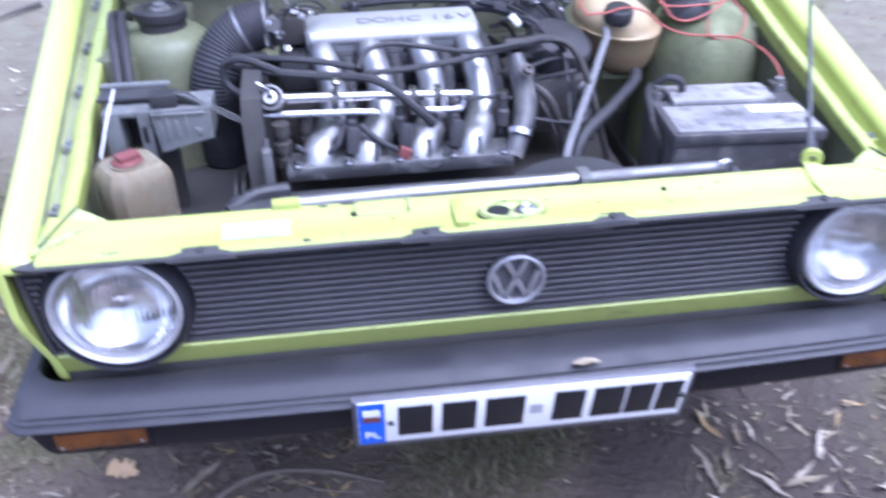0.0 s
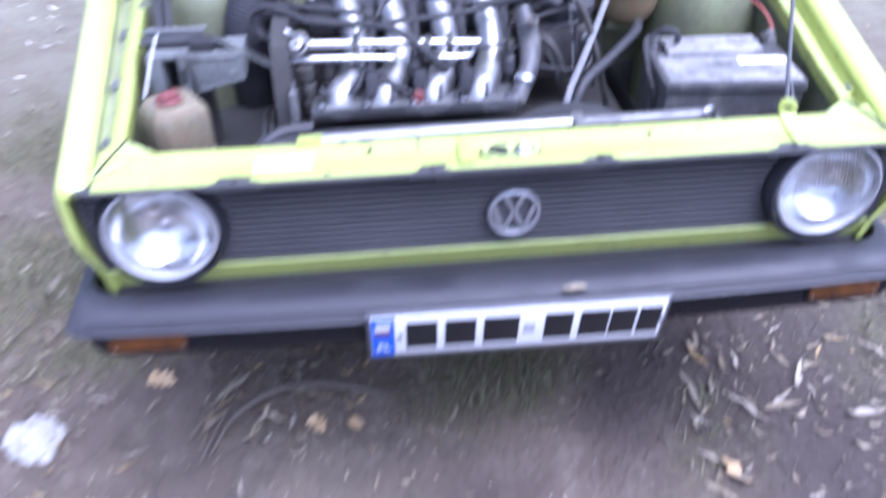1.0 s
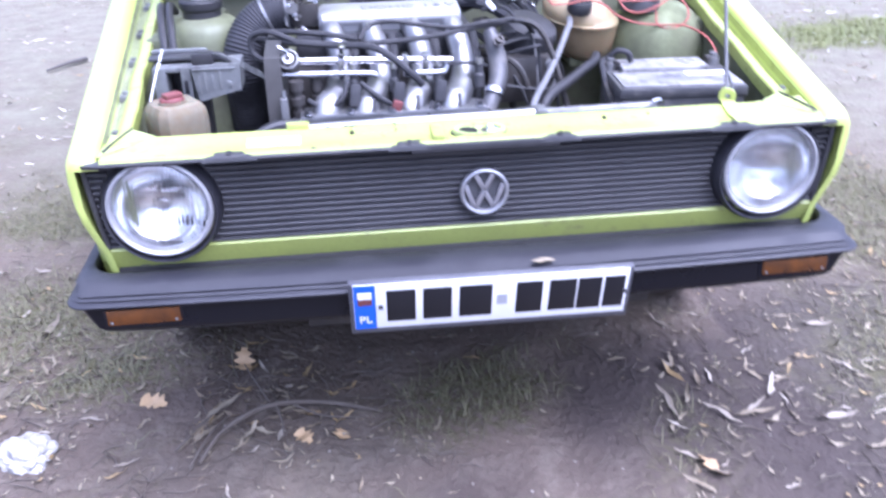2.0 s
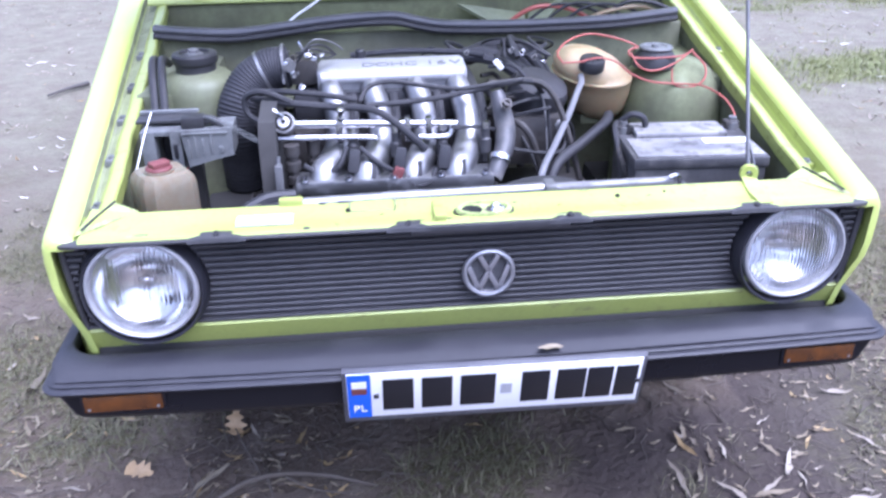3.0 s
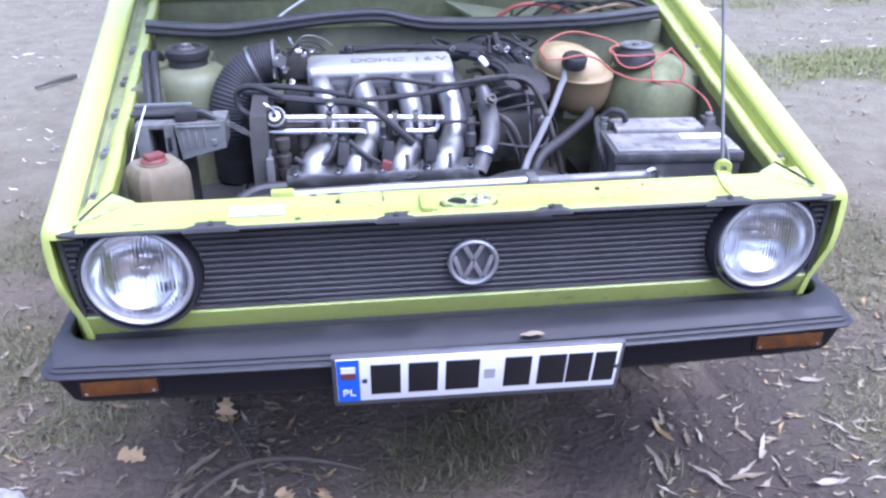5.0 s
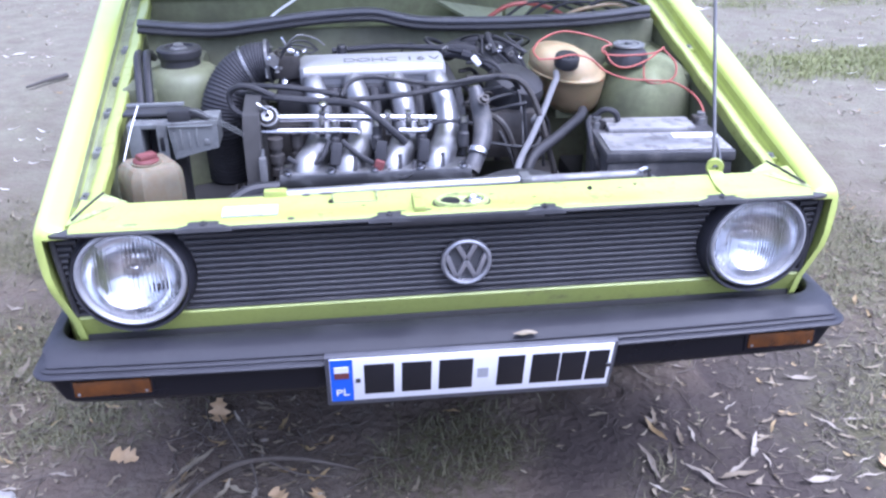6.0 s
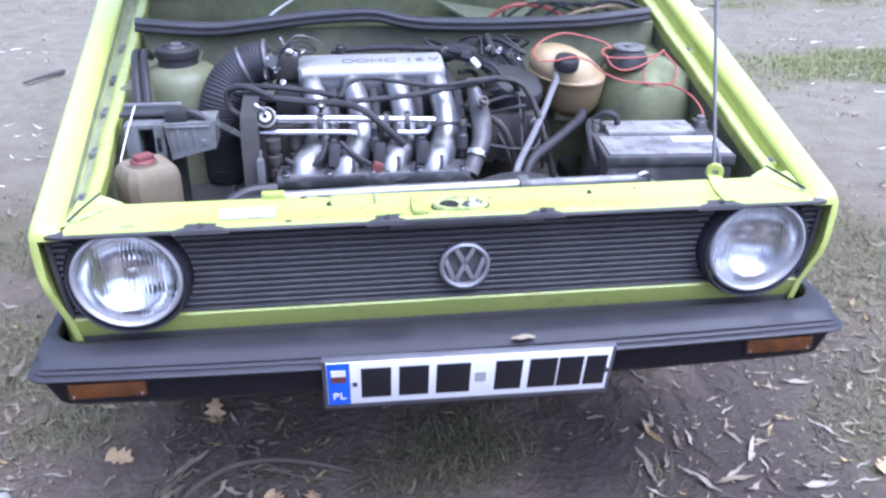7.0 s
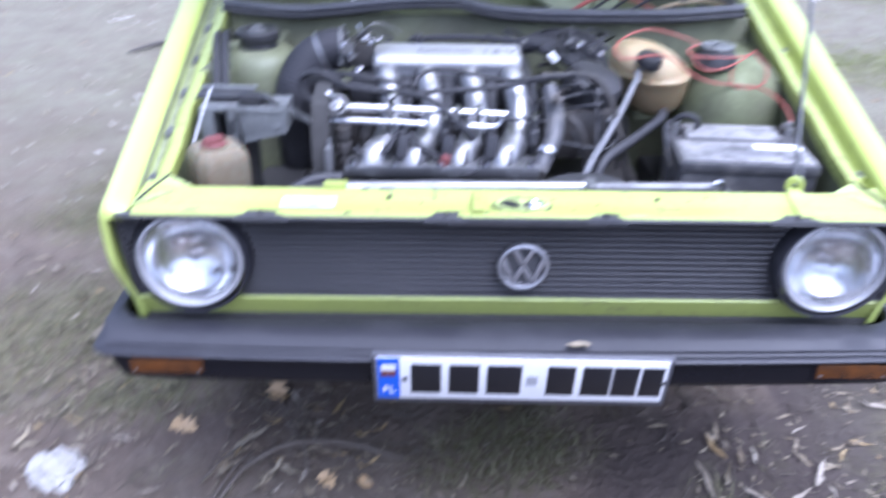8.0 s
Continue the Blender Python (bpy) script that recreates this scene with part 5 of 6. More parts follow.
def build_radiator():
    rad = thing("radiator", (0.02, 0.065, 0.34), "radiator with silver top tube behind the front panel", "radiator")
    part("radiator_core", box(-0.33, 0.38, 0.044, 0.082, 0.34, 0.735, 0.004), M_BLOCK, rad)
    part("top_tube", tube([(-0.318, 0.060, 0.752), (-0.10, 0.060, 0.756), (0.132, 0.060, 0.758)], 0.0125, 12, 4), M_ALU, rad, "bright dented top tube")
    part("top_tube", tube([(0.142, 0.062, 0.757), (0.25, 0.062, 0.758), (0.362, 0.062, 0.759)], 0.0105, 12, 4), M_ALU_DULL, rad)
    part("tube_clip", box(0.128, 0.148, 0.035, 0.075, 0.748, 0.773, 0.004), M_ALU_DULL, rad)
    part("tube_hook", tube([(0.352, 0.05, 0.772), (0.365, 0.052, 0.775), (0.375, 0.058, 0.765), (0.378, 0.065, 0.750)], 0.004, 8, 5), M_CHROME, rad)
    part("end_tank", box(0.36, 0.395, 0.042, 0.086, 0.40, 0.752, 0.008), M_BLACK, rad)
    part("top_cover", box(-0.40, 0.38, 0.075, 0.13, 0.70, 0.738, 0.008), M_BLACK, rad)
    part("fan_shroud", lathe([(0.17, -0.03), (0.18, -0.02), (0.18, 0.03), (0.165, 0.035), (0.16, 0.02), (0.04, 0.02), (0.001, 0.02)], (0.15, 0.15, 0.556), (0, 1, 0), 36), M_BLACK, rad, "round black fan shroud")
    part("hose_stub", tube([(-0.40, 0.10, 0.725), (-0.36, 0.12, 0.740), (-0.31, 0.13, 0.740)], 0.013, 10, 4), M_RUBBER, rad)
    part("panel_tab", box(-0.330, -0.290, 0.020, 0.038, 0.762, 0.778, 0.003), M_PANEL, rad)


build_radiator()


# ---- loose units in the bay ----
def build_battery():
    bat = thing("battery", (0.48, 0.30, 0.52), "dusty dark grey car battery with a pale lid label", "battery")
    turn = Matrix.Translation((0.475, 0.30, 0)) @ pose(0, 0, 0, 0, 0, -4) @ Matrix.Translation((-0.475, -0.30, 0))
    part("case", box(0.345, 0.602, 0.178, 0.372, 0.52, 0.735, 0.006, m=turn), M_BATTERY, bat)
    part("lid", box(0.341, 0.606, 0.174, 0.376, 0.735, 0.757, 0.006, m=turn), M_BATTERY, bat)
    part("lid_block", box(0.372, 0.560, 0.290, 0.366, 0.757, 0.769, 0.005, m=turn), M_BATTERY_TOP, bat, "pale dusty raised lid block")
    part("lid_apron", box(0.350, 0.598, 0.182, 0.288, 0.7565, 0.7605, 0.0015, m=turn), M_BATTERY_TOP, bat)
    part("lid_label", box(0.500, 0.592, 0.250, 0.276, 0.7603, 0.7615, m=turn), M_WHITE, bat, "pale paper label")
    for x, y in ((0.358, 0.345), (0.592, 0.345)):
        t = part("terminal", lathe([(0.016, 0), (0.015, 0.014), (0.009, 0.016), (0.0085, 0.024), (0.001, 0.024)], (x, y, 0.757), (0, 0, 1), 16), M_ALU_DULL, bat)
        part("terminal_clamp", box(x - 0.018, x + 0.012, y - 0.012, y + 0.012, 0.762, 0.774, 0.003), M_BLOCK, t)
    part("battery_tray", box(0.33, 0.62, 0.160, 0.40, 0.50, 0.522, 0.004), M_DARK, bat)
    part("tray_bracket", box(0.40, 0.56, 0.22, 0.38, 0.49, 0.502), M_DARK, bat)
    part("ground_strap", tube([(0.352, 0.355, 0.775), (0.372, 0.345, 0.795), (0.395, 0.338, 0.79), (0.402, 0.335, 0.772)], 0.0065, 8, 6), M_RUBBER, bat)
    for k in range(6):
        part("battery_cable", tube([(0.350 + 0.004 * k, 0.36 - 0.006 * k, 0.775), (0.335 + 0.003 * k, 0.33, 0.77 - 0.01 * k), (0.335, 0.28 - 0.006 * k, 0.72), (0.332 + 0.004 * k, 0.25, 0.64), (0.33, 0.24, 0.55)], 0.006, 7, 5), M_BLOCK if k % 2 else M_RUBBER, bat)


build_battery()


def build_tank():
    tank = thing("coolant_tank", (0.36, 0.57, 0.70), "yellowed plastic coolant tank with a black screw cap", "coolant tank")
    c = (0.356, 0.597, 0.818)
    ax = (0.04, -0.24, 1)
    low = lathe([(0.001, -0.104), (0.040, -0.102), (0.058, -0.094), (0.068, -0.076), (0.075, -0.040), (0.080, 0.0)], c, ax, 36, squash=(1.02, 0.88))
    for v in low.verts:
        v.co.x += 0.012 - 0.12 * (v.co.z - c[2])
    part("lower_shell", low, M_TANK, tank, smooth=60)
    dome = lathe([(0.080, 0.0), (0.086, 0.0005), (0.086, 0.005), (0.080, 0.0065), (0.078, 0.018), (0.069, 0.036), (0.050, 0.052), (0.028, 0.060), (0.001, 0.063)], c, ax, 36, squash=(1.02, 0.90))
    for v in dome.verts:
        v.co.x += 0.012 - 0.62 * max(0.0, v.co.z - c[2] + 0.02)
    up = part("upper_shell", dome, M_TANK_TOP, tank, "pale seam round a yellowed dome", 60)
    cap = part("cap", lathe([(0.026, 0.0), (0.0285, 0.004), (0.0285, 0.022), (0.026, 0.027), (0.013, 0.029), (0.001, 0.029)], (0.334, 0.532, 0.843), (0.03, -0.25, 1), 24), M_BLACK, tank, "black ribbed screw cap")
    for k in range(12):
        a = 2 * math.pi * k / 12
        part("cap_rib", box(-0.002, 0.002, 0.027, 0.0305, 0.003, 0.022, m=Matrix.Translation((0.334, 0.532, 0.843)) @ pose(0, 0, 0, 14, 2, math.degrees(a))), M_BLACK, cap)
    part("foot", box(0.33, 0.39, 0.58, 0.86, 0.70, 0.725, 0.005), M_BAY, tank)
    part("tank_hose", tube([(0.308, 0.520, 0.832), (0.303, 0.495, 0.824), (0.291, 0.475, 0.812), (0.263, 0.43, 0.776), (0.215, 0.34, 0.742), (0.169, 0.25, 0.716), (0.15, 0.22, 0.64)], 0.0073, 10, 6), M_GREY_HOSE, tank, "thin grey overflow hose")
    part("lower_hose", tube([(0.372, 0.50, 0.745), (0.350, 0.45, 0.745), (0.28, 0.37, 0.730), (0.211, 0.30, 0.712), (0.18, 0.26, 0.66)], 0.0115, 12, 6), M_RUBBER, tank, "black coolant hose")


build_tank()


def build_washer():
    w = thing("fluid_bottle", (-0.545, 0.16, 0.52), "milky stained fluid bottle with a red cap", "fluid bottle")
    turn = Matrix.Translation((-0.546, 0.168, 0)) @ pose(0, 0, 0, 0, 0, 32)
    # eight-sided bottle: broad faces with cut corners, a sloped shoulder and a flat top
    rings = []
    for z, k in ((0.52, 1.0), (0.60, 1.0), (0.700, 1.0), (0.704, 0.985), (0.708, 1.0), (0.755, 1.0), (0.768, 0.985), (0.778, 0.93), (0.786, 0.82), (0.789, 0.70)):
        h, c = 0.0490 * k, 0.014 * k
        rings.append([tuple(turn @ Vector((x, y, z))) for x, y in ((-h + c, -h), (h - c, -h), (h, -h + c), (h, h - c), (h - c, h), (-h + c, h), (-h, h - c), (-h, -h + c))])
    part("bottle", loft(rings), M_WASHER, w, smooth=22)
    part("neck", lathe([(0.027, 0), (0.027, 0.007)], (-0.548, 0.160, 0.786), (0, 0, 1), 20, True), M_WASHER, w)
    cap = part("cap", lathe([(0.0235, 0.0), (0.0235, 0.006), (0.021, 0.009), (0.001, 0.010)], (-0.548, 0.160, 0.790), (0, 0, 1), 24), M_RED, w, "faded red cap")
    part("cap_grip", box(-0.017, 0.017, -0.012, 0.012, 0, 0.011, 0.004, m=Matrix.Translation((-0.546, 0.158, 0.797)) @ pose(0, 0, 0, 0, 0, 38)), M_RED, cap)
    part("bottle_bracket", box(-0.60, -0.49, 0.115, 0.22, 0.50, 0.522), M_DARK, w)


build_washer()


def build_relay_box():
    r = thing("plastic_housing", (-0.51, 0.32, 0.70), "broken grey plastic housing with an open socket", "plastic housing")
    # socket block with an open mouth
    block = part("housing_block", box(-0.600, -0.574, 0.268, 0.372, 0.735, 0.826, 0.003), M_GREY_PLASTIC, r)
    part("housing_jamb", box(-0.546, -0.525, 0.268, 0.372, 0.735, 0.826, 0.003), M_GREY_PLASTIC, block)
    part("housing_lintel", box(-0.576, -0.544, 0.270, 0.372, 0.816, 0.8255, 0.002), M_GREY_PLASTIC, block)
    part("housing_back", box(-0.576, -0.544, 0.335, 0.350, 0.735, 0.818), M_BLACK, block)
    # Black bar on the jamb paints the darkness within a slot.
    part("jamb_slot", box(-0.541, -0.533, 0.2665, 0.275, 0.772, 0.800, 0.001), M_INK, block)
    # broken panel beside it, its lower edge slanting
    front = [(-0.527, 0.829), (-0.431, 0.832), (-0.433, 0.778), (-0.470, 0.770), (-0.518, 0.757)]
    panel = part("housing_panel", loft([[(x + 0.004, y, z) for x, z in front] for y in (0.258, 0.262, 0.325, 0.330)]), M_GREY_PLASTIC, r)
    for x0, x1, z0, z1 in ((-0.512, -0.508, 0.775, 0.812), (-0.500, -0.496, 0.778, 0.818), (-0.486, -0.481, 0.782, 0.812), (-0.470, -0.466, 0.783, 0.820), (-0.520, -0.437, 0.822, 0.8255), (-0.455, -0.446, 0.786, 0.797)):
        part("panel_rib", box(x0, x1, 0.2545, 0.260, z0, z1, 0.0012), M_GREY_PLASTIC, panel)
    lid = part("housing_lid", box(-0.612, -0.505, 0.300, 0.352, 0.832, 0.838, 0.002), M_BLACK, r)
    part("lid_edge", box(-0.612, -0.500, 0.342, 0.354, 0.838, 0.845, 0.002), M_GREY_PLASTIC, lid)
    conn = part("connector", box(-0.522, -0.478, 0.266, 0.300, 0.829, 0.852, 0.006), M_RUBBER, r)
    part("connector_boot", tube([(-0.482, 0.283, 0.842), (-0.465, 0.280, 0.842), (-0.452, 0.275, 0.836), (-0.445, 0.270, 0.832)], [0.010, 0.009, 0.007, 0.004], 10, 5), M_RUBBER, conn)
    for k in range(3):
        part("pale_wire", tube([(-0.480, 0.275, 0.850), (-0.462 + 0.003 * k, 0.266, 0.850 - 0.003 * k), (-0.440, 0.262, 0.836 + 0.003 * k), (-0.405, 0.262, 0.812 + 0.005 * k), (-0.380, 0.262, 0.795 + 0.004 * k), (-0.366, 0.258, 0.765)], 0.0010, 6, 6), M_GREY_PLASTIC, r)
    part("white_rod", tube([(-0.577, 0.292, 0.858), (-0.590, 0.26, 0.82), (-0.604, 0.225, 0.770)], 0.0014, 8, 4), M_WHITE, r, "thin pale rod")
    part("bracket", box(-0.545, -0.505, 0.33, 0.36, 0.50, 0.77, 0.004), M_DARK, r)
    for k in range(2):
        part("side_hose", tube([(x + 0.019 * k, y, z) for x, y, z in ((-0.628, 0.66, 0.86), (-0.625, 0.60, 0.885), (-0.620, 0.55, 0.89), (-0.613, 0.50, 0.87), (-0.606, 0.45, 0.82), (-0.600, 0.40, 0.76))], 0.0088, 8, 6), M_RUBBER, r)


build_relay_box()


def build_wires():
    w = thing("red_wire", (0.45, 0.5, 0.757), "loose looping thin red wire across the bay", "wire")
    runs = (
        [(0.262, 0.50, 0.868), (0.255, 0.53, 0.882), (0.285, 0.57, 0.898), (0.34, 0.60, 0.907), (0.395, 0.60, 0.898), (0.44, 0.59, 0.885), (0.455, 0.58, 0.875)],
        [(0.262, 0.50, 0.868), (0.30, 0.505, 0.868), (0.345, 0.52, 0.871), (0.385, 0.515, 0.862), (0.42, 0.51, 0.835), (0.47, 0.51, 0.815), (0.53, 0.51, 0.808), (0.575, 0.48, 0.81), (0.60, 0.42, 0.80), (0.606, 0.37, 0.78), (0.594, 0.352, 0.772)],
    )
    loops = (
        [(0.455, 0.58, 0.878), (0.43, 0.57, 0.872), (0.435, 0.55, 0.862), (0.49, 0.55, 0.858), (0.55, 0.55, 0.862), (0.575, 0.56, 0.872), (0.53, 0.54, 0.848), (0.48, 0.53, 0.835), (0.445, 0.53, 0.845), (0.428, 0.55, 0.872)],
        [(0.575, 0.56, 0.868), (0.60, 0.54, 0.84), (0.595, 0.52, 0.815), (0.57, 0.51, 0.802), (0.54, 0.51, 0.80), (0.52, 0.515, 0.81), (0.518, 0.525, 0.84)],
    )
    for pts in runs + loops:
        part("wire_run", tube(pts, 0.0022, 7, 7), M_RED_WIRE, w)
    t = thing("wire_tangle", (0.45, 0.93, 0.815), "tangle of coloured wires in the rain tray", "wire")
    rng = random.Random(5)
    for i, m in enumerate((M_RED_WIRE, M_RUBBER, M_RUBBER, M_HOSE, M_TANK, M_RUBBER)):
        x = 0.30 + 0.05 * i
        part("wire_run", tube([(x - 0.1, 0.93, 0.86), (x - 0.02, 0.92, 0.89 + rng.uniform(0, 0.03)), (x + 0.08, 0.93, 0.90), (x + 0.16, 0.95, 0.85), (x + 0.17, 0.96, 0.818)], rng.choice((0.004, 0.006)), 7, 6), m, t)


build_wires()


# ---- things lying on the ground ----
M_LEAF = mat("pale_dry_leaf", (0.27, 0.235, 0.165), 0.6, second=(0.11, 0.08, 0.048), scale=30, fine=200, mix=0.4, bump=0.1, island=0.75, spec=0.4)
M_LEAF_GREY = mat("bleached_leaf", (0.32, 0.285, 0.23), 0.6, second=(0.14, 0.11, 0.078), scale=30, fine=200, mix=0.3, bump=0.1, island=0.7)
# Near-white, far lighter than the other dry leaves.
M_LEAF_WHITE = mat("white_leaf", (0.66, 0.64, 0.60), 0.55, second=(0.48, 0.45, 0.40), scale=30, fine=200, mix=0.4, bump=0.1)
M_LEAF_YELLOW = mat("yellow_leaf", (0.29, 0.22, 0.10), 0.6, second=(0.20, 0.125, 0.055), scale=30, fine=200, mix=0.5, bump=0.1, island=0.5)
M_OAK = mat("oak_leaf", (0.40, 0.28, 0.145), 0.6, second=(0.26, 0.18, 0.095), scale=40, fine=200, mix=0.6, bump=0.15)
M_TWIG = mat("dry_twig", (0.092, 0.073, 0.055), 0.8, second=(0.125, 0.108, 0.09), scale=30, fine=200, mix=0.7, bump=0.3, island=0.5)
M_STICK = mat("dark_stick", (0.055, 0.05, 0.047), 0.85, second=(0.10, 0.09, 0.08), scale=30, fine=200, mix=0.7, bump=0.3)
M_GRASS = mat("short_grass", (0.105, 0.106, 0.052), 0.6, second=(0.165, 0.15, 0.09), scale=8, fine=60, mix=0.4, bump=0.0, island=0.85, spec=0.3)
M_GRASS_FAR = mat("autumn_grass", (0.145, 0.175, 0.055), 0.6, second=(0.24, 0.24, 0.11), scale=3, fine=60, mix=0.5, bump=0.0, island=0.7, spec=0.3)
M_PAPER = mat("crumpled_paper", (0.36, 0.35, 0.33), 0.9, second=(0.20, 0.185, 0.165), scale=28, fine=120, mix=0.8, bump=0.2)
M_PEBBLE = mat("small_stone", (0.15, 0.135, 0.11), 0.8, second=(0.24, 0.22, 0.19), scale=20, fine=120, mix=0.5, bump=0.2, island=0.6)


def blade(length, width, curl, twist, rng):
    """A willow-like leaf along x: two strips with a fold at the midrib."""
    verts, faces = [], []
    n = 6
    for i in range(n + 1):
        t = i / n
        w = width * math.sin(math.pi * min(1, t * 0.95 + 0.03)) ** 0.8 * 0.5
        x = (t - 0.5) * length
        z = curl * length * (4 * (t - 0.5) ** 2 - 0.2) + 0.004 + 0.03 * length * math.sin(11 * t + 5 * twist)
        w *= 1 + 0.35 * math.sin(17 * t + 3 * twist)
        y = 0.09 * length * math.sin(3 * t + twist) + 0.02 * length * math.sin(9 * t + 2 * twist)
        a = twist * (t - 0.5)
        verts += [(x, y - w * math.cos(a), z - w * math.sin(a) + w * 0.35), (x, y, z), (x, y + w * math.cos(a), z + w * math.sin(a) + w * 0.35)]
    for i in range(n):
        for k in range(2):
            a = i * 3 + k
            faces.append((a, a + 1, a + 4, a + 3))
    return verts, faces


def under_car(x, y):
    return abs(x) < 0.62 and y > 0.55


def litter_density(x, y):
    d = 0.15
    d += 0.38 * math.exp(-((x - 0.85) / 0.38) ** 2 - ((y - 0.15) / 0.55) ** 2)
    d += 1.0 * math.exp(-((x + 0.40) / 0.24) ** 2 - ((y - 0.20) / 0.15) ** 2)
    d += 0.9 * math.exp(-((x + 0.95) / 0.42) ** 2 - ((y - 0.42) / 0.45) ** 2)
    d += 0.5 * math.exp(-((x - 1.4) / 0.5) ** 2 - ((y - 0.9) / 0.7) ** 2)
    if (abs(x - 0.2) < 0.2 and y < 0.5) or (abs(x + 0.76) < 0.13 and 0.05 < y < 0.5):
        d *= 0.25
    return d


def place_in(verts, faces, V, F, x, y, yaw, lift=0.0, lean=0.0):
    m = Matrix.Translation((x, y, ground_z(x, y) + lift)) @ Euler((lean, lean * 0.5, yaw)).to_matrix().to_4x4()
    o = len(V)
    V += [tuple(m @ Vector(v)) for v in verts]
    F += [tuple(i + o for i in f) for f in faces]


def stuff(name, V, F, material, label, category, smooth=True):
    me = bpy.data.meshes.new(name)
    me.from_pydata(V, [], F)
    if smooth:
        me.shade_smooth()
    me.materials.append(material)
    return tagged(new(name, me), label, category, kind="stuff")


def build_litter():
    rng = random.Random(21)
    sets = {"leaf_litter": ([], []), "bleached_litter": ([], []), "yellow_litter": ([], [])}
    made = 0
    while made < 4200:
        far = rng.random() < 0.42
        x, y = (rng.uniform(-4.5, 5), rng.uniform(1.0, 8)) if far else (rng.uniform(-1.9, 2.2), rng.uniform(-0.7, 1.6))
        if under_car(x, y) or rng.random() > (0.5 if far else litter_density(x, y)):
            continue
        made += 1
        k = rng.random()
        key = "leaf_litter" if k < (0.70 if x > 0 or far else 0.60) else ("bleached_litter" if k < 0.90 else "yellow_litter")
        big = rng.random() < (0.75 if far else 0.14)
        if far and k < 0.45:
            key = "bleached_litter"
        if not big and key == "bleached_litter":
            key = "leaf_litter"
        v, f = blade(rng.uniform(0.035, 0.065) if big else rng.uniform(0.008, 0.03), rng.uniform(0.006, 0.013) if big else rng.uniform(0.003, 0.008), rng.uniform(-0.06, 0.35), rng.uniform(-3.4, 3.4), rng)
        place_in(v, f, *sets[key], x, y, rng.uniform(0, 6.3), 0.001, rng.uniform(-0.25, 0.25))
    for (key, (V, F)), m in zip(sets.items(), (M_LEAF, M_LEAF_GREY, M_LEAF_YELLOW)):
        stuff(key, V, F, m, "scattered narrow dry leaves and leaf scraps on the earth", "leaf litter")


build_litter()


def build_leaves():
    """The larger narrow leaves that lie apart, one object each."""
    rng = random.Random(4)
    protos = {}
    for kind, m in (("pale", M_LEAF_GREY), ("tan", M_LEAF), ("yellow", M_LEAF_YELLOW), ("white", M_LEAF_WHITE)):
        for i in range(5):
            v, f = blade(0.08, rng.uniform(0.008, 0.014), rng.uniform(0.03, 0.26), rng.uniform(-2.8, 2.8), rng)
            me = bpy.data.meshes.new("fallen_leaf")
            me.from_pydata(v, [], f)
            me.shade_smooth()
            me.materials.append(m)
            protos[kind, i] = me
    told = {"pale": "narrow bleached leaf lying on the earth", "tan": "narrow dry brown leaf lying on the earth", "yellow": "narrow yellowed leaf lying on the earth", "white": "bright white leaf on the dirt track"}

    def lay(x, y, yaw, length, kind):
        ob = new("fallen_leaf", protos[kind, rng.randrange(5)])
        k = length / 0.08
        ob.matrix_world = Matrix.Translation((x, y, ground_z(x, y) + 0.003)) @ pose(0, 0, 0, rng.uniform(-14, 14), rng.uniform(-8, 8), yaw) @ Matrix.Diagonal((k, max(0.7, k), max(0.7, k), 1))
        tagged(ob, told[kind], "leaf", "leaves on the ground")

    by_the_wheel = [(0.59, 0.47, -45, 0.087), (0.70, 0.49, -44, 0.05), (0.68, 0.42, -54, 0.045), (0.94, 0.45, -21, 0.055), (1.0, 0.40, -5, 0.088), (0.77, 0.31, 28, 0.060), (0.74, 0.25, -98, 0.048), (0.83, 0.24, 31, 0.052),
                    (0.98, 0.20, -72, 0.076), (1.06, 0.22, -24, 0.072), (1.04, 0.19, -63, 0.051), (1.07, 0.18, -54, 0.03), (1.0, 0.07, 5, 0.045), (0.98, 0.02, -7, 0.071), (0.85, 0.02, 13, 0.101), (0.82, 0.13, -7, 0.03)]
    heap = [(0.62, 0.21, -108, 0.074), (0.48, 0.12, -91, 0.117), (0.54, 0.14, 57, 0.084), (0.50, 0.06, 21, 0.04), (0.48, 0.03, -49, 0.06), (0.59, 0.05, -70, 0.119), (0.61, 0.08, -58, 0.04), (0.67, 0.05, 17, 0.11), (0.68, 0.07, 27, 0.097),
            (0.75, 0.14, -106, 0.094), (0.79, 0.17, 2, 0.053), (0.73, -0.02, -20, 0.054), (0.47, -0.08, -50, 0.09), (0.50, -0.13, -30, 0.08), (0.45, -0.16, -60, 0.07)]
    left_side = [(-1.12, 0.79, 76, 0.04), (-1.09, 0.68, 95, 0.113), (-1.06, 0.65, 83, 0.066), (-1.06, 0.53, 14, 0.05), (-0.88, 0.51, 32, 0.03), (-0.87, 0.24, -29, 0.065), (-0.97, 0.21, -13, 0.045), (-1.01, 0.55, -56, 0.03),
                 (-0.44, 0.37, 14, 0.05), (-0.41, 0.45, -49, 0.06)]
    for n, (x, y, yaw, length) in enumerate(by_the_wheel + heap + left_side):
        lay(x, y, yaw, length, "tan" if n % 4 in (2, 3) and n not in (14, 15) else "pale")
